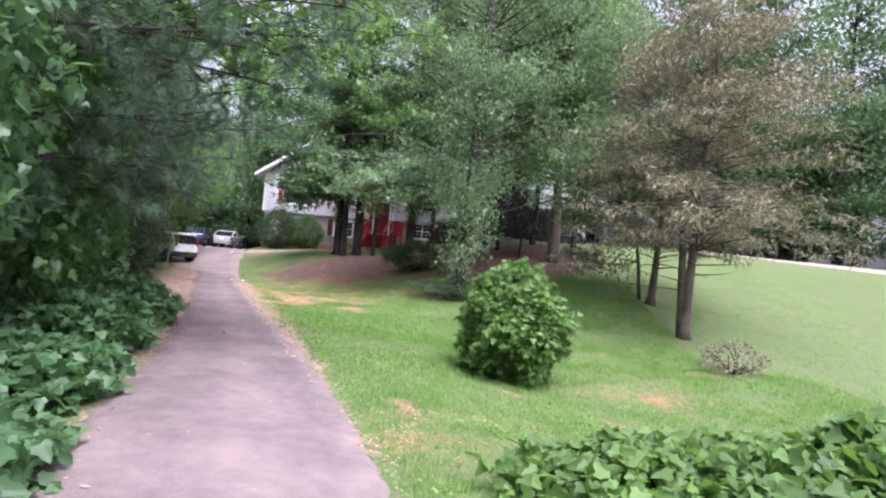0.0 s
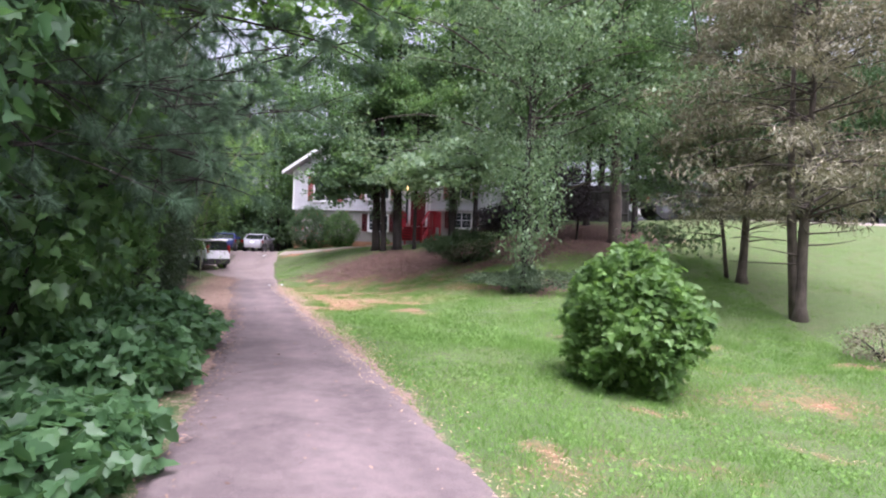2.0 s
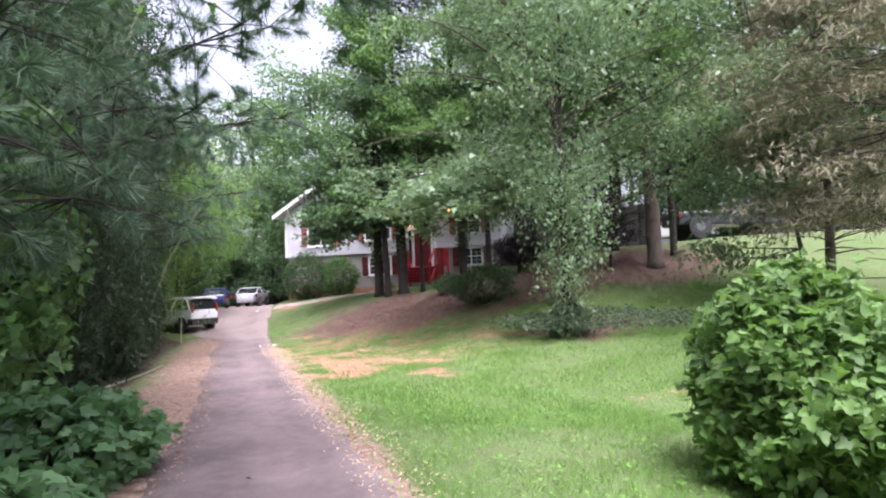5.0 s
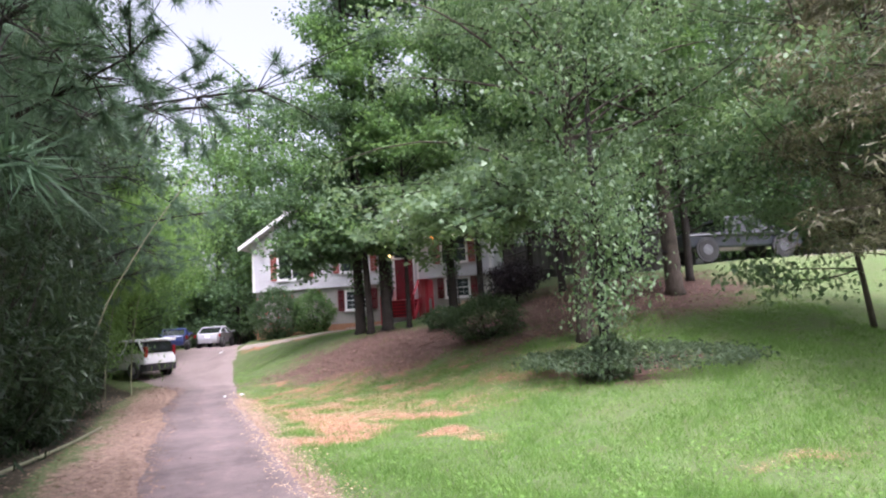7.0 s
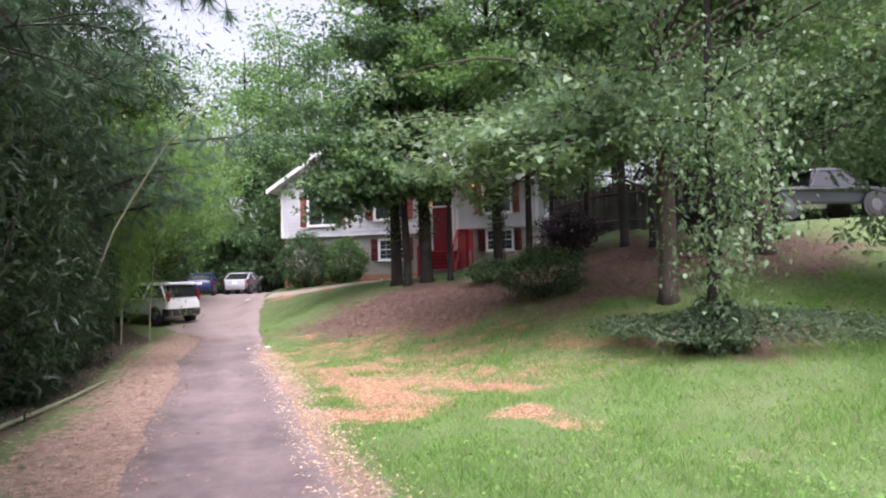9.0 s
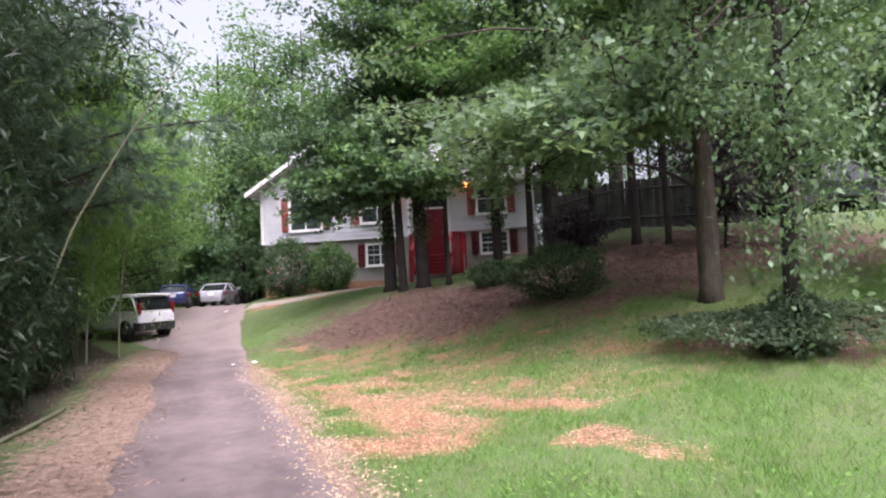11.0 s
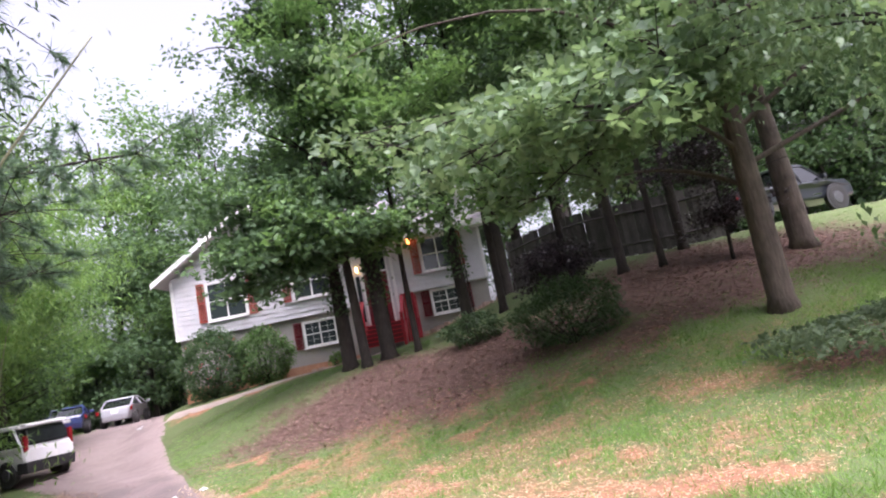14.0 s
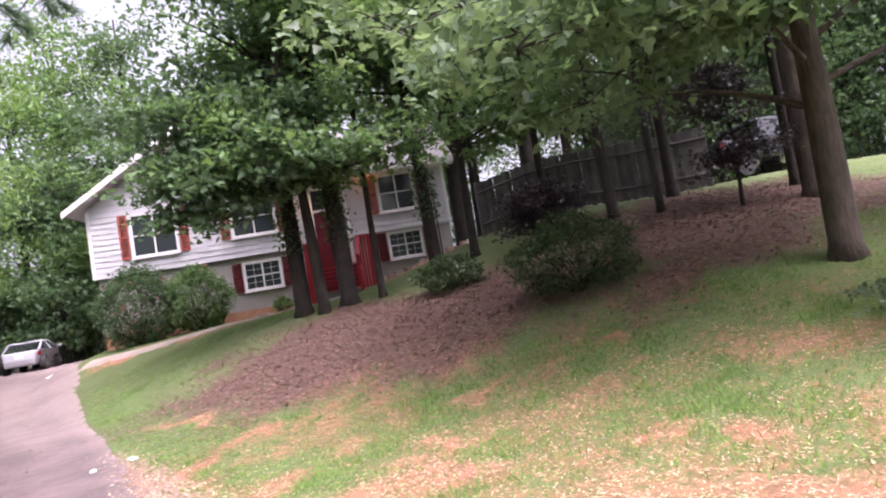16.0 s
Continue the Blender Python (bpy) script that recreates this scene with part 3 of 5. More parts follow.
# ---- the house ----
def window_unit(house, u0, u1, z0, z1, y, sashes=2, grille=False):
    """A framed window of sashes, set in the wall at depth y; z above the house's base."""
    w = Geo()
    t = 0.07
    for a in ((u0 - t, u1 + t, z1, z1 + t), (u0 - t, u1 + t, z0 - t, z0), (u0 - t, u0, z0, z1), (u1, u1 + t, z0, z1)):
        w.box(a[0], a[1], y - 0.05, y + 0.02, a[2], a[3])
    win = part("window", w, TRIM, house, "white-framed window")
    s = Geo()
    s.box(u0 - t - 0.03, u1 + t + 0.03, y - 0.09, y - 0.052, z0 - t - 0.03, z0 - t + 0.01)
    part("sill", s, TRIM, win)
    step = (u1 - u0) / sashes
    for i in range(sashes):
        a, b = u0 + i * step, u0 + (i + 1) * step
        f = Geo()
        m = 0.026
        for q in ((a, a + m, z0, z1), (b - m, b, z0, z1), (a + m, b - m, z0, z0 + m), (a + m, b - m, z1 - m, z1), (a + m, b - m, (z0 + z1) / 2 - 0.02, (z0 + z1) / 2 + 0.02)):
            f.box(q[0], q[1], y - 0.025, y + 0.015, q[2], q[3])
        if grille:
            f.box((a + b) / 2 - 0.005, (a + b) / 2 + 0.005, y - 0.018, y + 0.01, z0 + m, z1 - m)
            for k in (0.25, 0.75):
                zz = z0 + (z1 - z0) * k
                f.box(a + m, b - m, y - 0.016, y + 0.008, zz - 0.005, zz + 0.005)
        part("sash", f, TRIM, win)
        p = Geo()
        p.box(a + m, b - m, y - 0.004, y + 0.004, z0 + m, z1 - m)
        part("pane", p, PANE, win)
    return win


def shutter(house, u0, u1, z0, z1, y, material):
    g = Geo()
    for a in ((u0, u0 + 0.045, z0, z1), (u1 - 0.045, u1, z0, z1), (u0 + 0.045, u1 - 0.045, z0, z0 + 0.06), (u0 + 0.045, u1 - 0.045, z1 - 0.06, z1), (u0 + 0.045, u1 - 0.045, (z0 + z1) / 2 - 0.03, (z0 + z1) / 2 + 0.03)):
        g.box(a[0], a[1], y - 0.05, y - 0.005, a[2], a[3])
    k = int((z1 - z0 - 0.12) / 0.055)
    for i in range(k):
        zc = z0 + 0.07 + i * 0.055
        g.obox(pose((u0 + u1) / 2, y - 0.026, zc + 0.02, 35), u1 - u0 - 0.092, 0.05, 0.008)
    return part("shutter", g, material, house, "brick-red louvred shutter")


def build_house():
    z = 1.41
    h = thing("house", pose(-14.15, 37.75, z, 0, 0, -4.6), "white clapboard raised house with red shutters and porch", "house")
    # lower storey of block, upper storey core behind the boards
    g = Geo()
    g.box(-0.3, 11.95, 0.15, 8.6, -1.6, 2.36)
    part("lower_wall", g, BLOCK, h, "grey painted block lower wall")
    g = Geo()
    g.box(-0.3, 6.7, 0.12, 0.147, -0.6, 0.42)
    part("stain", g, CLAY_STAIN, h, "red clay splashed along the foot of the wall")
    g = Geo()
    g.box(-0.33, 11.98, 0.045, 8.7, 2.362, 4.72)
    g.prism([(-0.33, 4.722), (6.63, 4.722), (3.15, 6.83)], 0.045, 3.6)
    part("upper_wall", g, SIDING, h)
    # lapped boards, course by course, left and right of the entry and in the gable
    course = 0.19
    def board(u0, u1, zz):
        b = Geo()
        b.obox(pose((u0 + u1) / 2, 0.022, zz + course / 2, -9), u1 - u0, 0.018, course + 0.02)
        part("siding_board", b, SIDING, h)
    for i in range(12):
        zz = 2.3 + i * course
        board(-0.36, 6.55, zz)
        board(8.42, 12.0, zz + 0.12)
    for i in range(11):
        zz = 4.58 + i * course
        k = (zz + 0.14 - 4.72) / 2.1
        if k < 0.96:
            board(-0.36 + 3.5 * max(k, 0), 6.66 - 3.5 * max(k, 0), zz)
    for u, z0, z1 in ((-0.36, 2.3, 4.65), (6.55, 2.3, 4.65), (8.36, 1.5, 4.65), (11.97, 2.42, 4.7)):
        b = Geo()
        b.box(u - 0.05, u + 0.06, -0.01, 0.06, z0, z1)
        part("corner_board", b, TRIM, h)
    # roofs
    g = Geo()
    for u0, y0, z0 in ((6.6, -0.45, 4.52), (-0.85, 9.2, 4.52)):
        q = [(u0, y0, z0), (12.4, y0, z0), (12.4, 4.4, 7.25), (u0, 4.4, 7.25)]
        q += [(a, b, c + 0.14) for a, b, c in q]
        g.add(q, [(0, 3, 2, 1), (4, 5, 6, 7), (0, 1, 5, 4), (1, 2, 6, 5), (2, 3, 7, 6), (3, 0, 4, 7)])
    part("main_roof", g, SHINGLE, h, "pale shingled main roof")
    g = Geo()
    for s in (-1, 1):
        u0, u1 = (-0.85, 3.15) if s < 0 else (7.15, 3.15)
        y1 = 6.2
        q = [(u0, -0.5, 4.5), (u1, -0.5, 6.95), (u1, y1, 6.95), (u0, y1, 4.5), (u0, -0.5, 4.64), (u1, -0.5, 7.09), (u1, y1, 7.09), (u0, y1, 4.64)]
        g.add(q, [(0, 1, 2, 3), (7, 6, 5, 4), (0, 4, 5, 1), (1, 5, 6, 2), (2, 6, 7, 3), (3, 7, 4, 0)])
    part("gable_roof", g, SHINGLE, h, "pale shingled front gable roof")
    for s in (-1, 1):
        g = Geo()
        u0 = -0.9 if s < 0 else 7.2
        q = [(u0, 4.44), (3.15, 6.92), (3.15, 7.12), (u0, 4.64)]
        g.prism(q if s < 0 else q[::-1], -0.55, -0.502)
        part("rake_board", g, TRIM, h)
    g = Geo()
    g.box(7.21, 12.4, -0.5, -0.452, 4.46, 4.66)
    part("fascia", g, TRIM, h)
    g = Geo()
    g.box(7.15, 12.4, -0.45, 0.04, 4.44, 4.46)
    part("soffit", g, TRIM, h)
    # windows and shutters
    for u0, u1, z0, z1, y, gr in ((1.05, 2.5, 2.87, 4.28, 0.0, False), (4.42, 5.85, 3.02, 4.28, 0.0, False), (9.62, 10.82, 3.1, 4.36, 0.0, False), (4.58, 5.78, 1.12, 2.02, 0.13, True), (9.72, 10.85, 1.4, 2.27, 0.13, True)):
        window_unit(h, u0, u1, z0, z1, y, 2, gr)
        up = z0 > 2.5
        for a in (u0 - 0.42, u1 + 0.12):
            shutter(h, a, a + 0.3, z0 - 0.05, z1 + 0.06, y - 0.0, SHUTTER if up else DOOR_RED)
    # entry: recess, red door with panels, side light, transom
    g = Geo()
    g.box(6.62, 8.3, 0.0, 0.044, 1.3, 4.6)
    part("entry_wall", g, SIDING, h)
    g = Geo()
    for a in ((7.13, 7.21, 1.42, 4.2), (8.13, 8.21, 1.42, 4.2), (7.21, 8.13, 3.42, 3.5), (7.13, 8.21, 4.2, 4.28)):
        g.box(a[0], a[1], -0.045, -0.002, a[2], a[3])
    part("door_frame", g, TRIM, h)
    g = Geo()
    g.box(7.21, 8.13, -0.022, -0.002, 1.42, 3.42)
    dr = part("door", g, DOOR_RED, h, "dark red panelled front door, closed")
    for i in range(2):
        for z0, z1 in ((1.55, 2.15), (2.25, 2.85), (2.95, 3.32)):
            p = Geo()
            p.box(7.29 + i * 0.42, 7.63 + i * 0.42, -0.036, -0.0225, z0, z1)
            part("door_panel", p, DOOR_RED, dr)
    g = Geo()
    g.tube([(8.05, -0.02, 2.4), (8.05, -0.09, 2.4)], [0.03, 0.034], 8)
    part("door_knob", g, BRASS, dr)
    for u0, u1, z0, z1 in ((7.21, 8.13, 3.5, 4.2), (6.9, 7.05, 1.6, 3.4)):
        g = Geo()
        g.box(u0, u1, -0.02, -0.002, z0, z1)
        part("pane", g, PANE, h, "entry light above and beside the door")
    # lamps
    for u, y, zz, m, lab in ((7.0, -0.12, 3.66, LAMP_GLOW, "lit porch lamp"), (9.2, -0.2, 4.36, ORANGE_GLOW, "orange eave lamp, lit")):
        b = Geo()
        b.box(u - 0.05, u + 0.05, y + 0.05, y + 0.17, zz - 0.05, zz + 0.1)
        lp = part("lamp", b, BRASS, h, lab)
        s = Geo()
        s.tube([(u, y, zz - 0.1), (u, y, zz - 0.06), (u, y, zz + 0.06), (u, y, zz + 0.1)], [0.03, 0.05, 0.055, 0.03], 10)
        part("globe", s, m, lp, smooth=True)
    g = Geo()
    g.tube([(0.9, -0.3, 5.75), (-4, 0.5, 5.3), (-9, 1.2, 5.4), (-15, 2.0, 6.2)], [0.012] * 4, 5)
    part("service_cable", g, PLASTIC, h, "black cable from gable to the woods")
    return h


def build_porch():
    """Red stoop with stairs, in the house's turn."""
    z = 1.41
    p = thing("porch_stairs", pose(-14.15, 37.75, z, 0, 0, -4.6), "bright red wooden porch with stairs and railings", "stairs")
    g = Geo()
    for i in range(8):
        g.box(6.9, 8.75, -1.42 + i * 0.178, -1.42 + i * 0.178 + 0.168, 1.3, 1.34)
    part("deck", g, RED, p)
    n = 5
    for i in range(n):
        zt = 1.34 - (i + 1) * 0.155
        y0 = -1.42 - (i + 1) * 0.27
        g = Geo()
        g.box(7.22, 8.62, y0 - 0.02, y0 + 0.26, zt - 0.035, zt)
        part("tread", g, RED, p)
        g = Geo()
        g.box(7.24, 8.6, y0 + 0.235, y0 + 0.26, zt, zt + 0.12)
        part("riser", g, DOOR_RED, p)
    for u in (7.18, 8.63):
        g = Geo()
        g.add([(u, -1.42, 1.3), (u, -2.8, 0.5), (u, -2.8, 0.25), (u, -1.42, 0.95), (u + 0.04, -1.42, 1.3), (u + 0.04, -2.8, 0.5), (u + 0.04, -2.8, 0.25), (u + 0.04, -1.42, 0.95)], [(0, 1, 2, 3), (7, 6, 5, 4), (0, 4, 5, 1), (1, 5, 6, 2), (2, 6, 7, 3), (3, 7, 4, 0)])
        part("stringer", g, RED, p)
        g = Geo()
        g.add([(u - 0.03, -1.4, 2.2), (u + 0.08, -1.4, 2.2), (u + 0.08, -2.75, 1.42), (u - 0.03, -2.75, 1.42), (u - 0.03, -1.4, 2.25), (u + 0.08, -1.4, 2.25), (u + 0.08, -2.75, 1.47), (u - 0.03, -2.75, 1.47)], [(0, 1, 2, 3), (7, 6, 5, 4), (0, 4, 5, 1), (1, 5, 6, 2), (2, 6, 7, 3), (3, 7, 4, 0)])
        part("handrail", g, RED, p, "sloping red handrail")
        g = Geo()
        g.box(u - 0.04, u + 0.06, -2.82, -2.72, 0.1, 1.52)
        part("newel_post", g, RED, p)
    for u0, u1 in ((6.86, 7.16), (8.62, 9.05)):
        for k in range(int((u1 - u0) / 0.1)):
            g = Geo()
            g.box(u0 + k * 0.1 + 0.01, u0 + k * 0.1 + 0.085, -1.44, -1.42, 0.5, 2.2)
            part("rail_board", g, RED, p)
        g = Geo()
        g.box(u0, u1, -1.5, -1.38, 2.203, 2.25)
        part("top_rail", g, RED, p)
    for u in (6.88, 9.0):
        for y in (-1.38, -0.1):
            g = Geo()
            g.box(u, u + 0.09, y, y + 0.09, -0.4, 2.2)
            part("post", g, RED, p)
        for k in range(10):
            g = Geo()
            g.box(u + 0.03, u + 0.06, -1.26 + k * 0.12, -1.2 + k * 0.12, 1.35, 2.2)
            part("baluster", g, RED, p)
        g = Geo()
        g.box(u, u + 0.09, -1.38, -0.05, 2.203, 2.25)
        part("top_rail", g, RED, p)
    return p


build_house()
build_porch()


# ---- cars ----
def loft(outline, half):
    """An outline in x and z, as wide on both sides as half(x, z) says."""
    g = Geo()
    k = len(outline)
    v = [(x, half(x, z), z) for x, z in outline] + [(x, -half(x, z), z) for x, z in outline]
    g.add(v, [tuple(range(k)), tuple(range(2 * k - 1, k - 1, -1))] + [(i, k + i, k + (i + 1) % k, (i + 1) % k) for i in range(k)])
    return g


def car(name, label, x, y, heading, spec, paint, lower=None, taper=0.17, nose=0.16, tall=1.0, size=1.0):
    """spec: half width, body outline, glass outline, roof outline, wheel places, wheel radius, tail lights (y, z0, z1, x), plate height and x."""
    w, body, cabin, roof, wheels, wr, tails, plate, top = spec
    body, cabin, roof = ([(a, b * tall) for a, b in q] for q in (body, cabin, roof))
    top, tails, plate = top * tall, [(a, b * tall, d * tall, e) for a, b, d, e in tails], (plate[0] * tall, plate[1])
    z0 = hland(x, y) + 0.02
    c = thing(name, pose(x, y, z0, 0, 0, heading) @ Matrix.Diagonal((size, size, size, 1)), label, "car")
    belt = max(p[1] for p in body)

    def half(px, pz):
        t = max(0, (pz - belt) / (top - belt))
        return w * (1 - taper * t) - 0.03 * (1 if pz < 0.35 else 0) - nose * min(1, (abs(px) / 2.2) ** 5)
    part("body", loft(body, half), paint, c, bevel=0.09)
    part("cabin_glass", loft(cabin, lambda a, b: half(a, b) - 0.03), CAR_GLASS, c, "tinted windows", bevel=0.02)
    part("roof", loft(roof, lambda a, b: half(a, b) - 0.0), paint, c, bevel=0.03)
    # pillars follow the ends of the glass
    lo = sorted((p for p in cabin if p[1] < belt + 0.06), key=lambda p: p[0])
    hi = sorted((p for p in cabin if p[1] >= top - 0.14), key=lambda p: p[0])
    for a, b in ((lo[0], hi[0]), (lo[-1], hi[-1]), (((lo[0][0] + lo[-1][0]) / 2, lo[0][1]), ((hi[0][0] + hi[-1][0]) / 2 - 0.05, hi[0][1]))):
        for s in (-1, 1):
            g = Geo()
            g.tube([(a[0], s * (half(*a) - 0.03), a[1] - 0.02), (b[0], s * (half(*b) - 0.03), b[1])], [0.05, 0.045], 6)
            part("pillar", g, paint, c)
    for wx in wheels:
        hw = half(wx, 0.5)
        for s in (-1, 1):
            g = Geo()
            g.tube([(wx, s * (hw - 0.24), wr), (wx, s * (hw - 0.22), wr), (wx, s * (hw - 0.03), wr), (wx, s * (hw + 0.0), wr)], [wr * 0.93, wr, wr, wr * 0.92], 22)
            wh = part("wheel", g, TYRE, c, "black rubber tyre")
            g = Geo()
            g.tube([(wx, s * (hw - 0.02), wr), (wx, s * (hw + 0.012), wr)], [wr * 0.55, wr * 0.5], 18)
            part("rim", g, ALLOY, wh)
            g = Geo()
            g.tube([(wx, s * (hw - 0.03), wr), (wx, s * (hw - 0.012), wr)], [wr * 1.2, wr * 1.18], 22)
            part("wheel_arch", g, PLASTIC, c)
    for ty, a, b, tx in tails:
        for s in (-1, 1):
            g = Geo()
            g.box(tx - 0.03, tx + 0.12, min(s * ty, s * (ty - 0.14)), max(s * ty, s * (ty - 0.11)), a, b)
            part("tail_light", g, TAIL, c, "red tail light", bevel=0.03)
    g = Geo()
    g.box(plate[1] - 0.02, plate[1] + 0.01, -0.16, 0.16, plate[0] - 0.08, plate[0] + 0.08)
    part("number_plate", g, PAPER, c)
    for s in (-1, 1):
        g = Geo()
        g.obox(pose(lo[-1][0] - 0.25, s * (w + 0.09), belt + 0.07), 0.12, 0.2, 0.14)
        part("mirror", g, paint, c, bevel=0.03)
        for hx in (-0.25, 0.75):
            g = Geo()
            g.box(hx - 0.1, hx + 0.1, s * (w - 0.005) - 0.015, s * (w - 0.005) + 0.015, belt - 0.16, belt - 0.125)
            part("door_handle", g, paint, c)
    if lower:
        g = loft(lower, lambda a, b: half(a, b) + 0.012)
        part("bumper", g, PLASTIC, c, "black lower bumper", bevel=0.04)
    return c


HATCH = (0.9, [(-2.03, 0.34), (-2.06, 0.6), (-2.02, 0.98), (-1.9, 1.03), (1.0, 1.02), (1.75, 0.93), (2.02, 0.72), (2.05, 0.34)],
         [(-1.93, 1.0), (-1.74, 1.47), (-1.5, 1.53), (0.2, 1.53), (1.08, 1.0)], [(-1.8, 1.5), (-1.72, 1.6), (-0.8, 1.64), (0.05, 1.6), (0.3, 1.52)],
         (-1.3, 1.27), 0.33, [(0.78, 0.84, 1.3, -2.0)], (0.66, -2.1), 1.64)
SEDAN = (0.91, [(-2.35, 0.32), (-2.4, 0.6), (-2.33, 0.98), (-1.6, 1.02), (0.95, 0.97), (2.0, 0.86), (2.36, 0.62), (2.38, 0.3)],
         [(-2.0, 0.99), (-1.05, 1.38), (-0.75, 1.42), (0.1, 1.42), (1.15, 0.95)], [(-1.2, 1.37), (-1.0, 1.44), (-0.3, 1.47), (0.0, 1.45), (0.25, 1.38)],
         (-1.4, 1.35), 0.33, [(0.86, 0.72, 0.92, -2.37)], (0.78, -2.37), 1.47)
hatch = car("hatchback_car", "white boxy hatchback parked on the leaf-strewn verge", -17.6, 32.25, 156, HATCH, PAINT_WHITE, [(-2.085, 0.28), (-2.095, 0.6), (-1.75, 0.62), (-1.7, 0.28)], 0.17, 0.17, 1.06, 0.9)
part("rear_window", loft([(-2.035, 1.14), (-1.86, 1.575), (-1.8, 1.565), (-1.95, 1.12)], lambda a, b: 0.63 - 0.1 * (b - 1.04)), CAR_GLASS, hatch, "tinted tailgate window", bevel=0.02)
part("spoiler", loft([(-1.98, 1.64), (-1.95, 1.7), (-1.6, 1.745), (-1.6, 1.66)], lambda a, b: 0.66), PAINT_WHITE, hatch, bevel=0.02)
sedan = car("sedan_car", "silver saloon car parked at the end of the driveway", -20.7, 46.4, 102, SEDAN, PAINT_SILVER, None, 0.28, 0.26, 1.0, 0.93)
car("sedan_car", "dark blue saloon car in the shade of the bamboo", -22.0, 43.6, 116, SEDAN, PAINT_BLUE, None, 0.28, 0.26, 1.0, 0.92)


def pickup():
    spec = (0.95, [(-2.7, 0.5), (-2.72, 1.08), (-0.95, 1.1), (1.3, 1.12), (2.4, 1.06), (2.62, 0.85), (2.65, 0.45)],
            [(-0.95, 1.08), (-0.75, 1.66), (-0.5, 1.72), (0.5, 1.72), (1.35, 1.08)], [(-0.85, 1.66), (-0.75, 1.76), (0.0, 1.8), (0.45, 1.76), (0.7, 1.66)],
            (-1.75, 1.65), 0.42, [(0.9, 0.8, 1.02, -2.7)], (0.7, -2.73), 1.8)
    t = car("pickup_truck", "charcoal pickup truck on the neighbouring drive", 8.0, 33.6, 14, spec, PAINT_DARK)
    g = Geo()
    g.box(-2.6, -1.05, -0.8, 0.8, 1.085, 1.13)
    part("bed_liner", g, PLASTIC, t)
    return t


pickup()
SUV = (0.93, [(-2.3, 0.45), (-2.32, 1.1), (1.2, 1.1), (2.1, 1.02), (2.3, 0.8), (2.32, 0.42)], [(-2.2, 1.08), (-2.1, 1.68), (-1.9, 1.72), (0.3, 1.72), (1.15, 1.08)], [(-2.15, 1.68), (-2.05, 1.8), (-0.5, 1.84), (0.25, 1.8), (0.45, 1.68)], (-1.4, 1.45), 0.38, [(0.88, 0.9, 1.3, -2.3)], (0.8, -2.33), 1.84)
car("utility_car", "white boxy utility car beyond the pickup", 7.4, 41.0, 175, SUV, PAINT_WHITE)

# ---- lawn side: bush, cedars, shade tree ----
shrub("vine_bush", "round bush smothered in bright green lobed vine leaves", 1.5, 11.4, 1.0, 1.0, 1.1, 9500, 0.095, LEAF_KUDZU, 3, lobed=True, stems=14)
shrub("low_shrub", "low sparse shrub on a bare patch of lawn", 6.35, 13.9, 0.75, 0.6, 0.38, 1500, 0.06, LEAF_CEDAR, 4, stems=16)
shrub("vine_bank", "low bank of large bright vine leaves beside the driveway", 4.6, 4.9, 2.3, 1.0, 0.6, 7500, 0.115, LEAF_KUDZU, 5, lobed=True, category="vines", sink=0.35, stems=12)


shrub("vine_bank", "trailing edge of vine leaves in the lawn", 2.5, 5.0, 1.2, 0.8, 0.36, 2600, 0.11, LEAF_KUDZU, 6, lobed=True, category="vines", sink=0.3, stems=8)


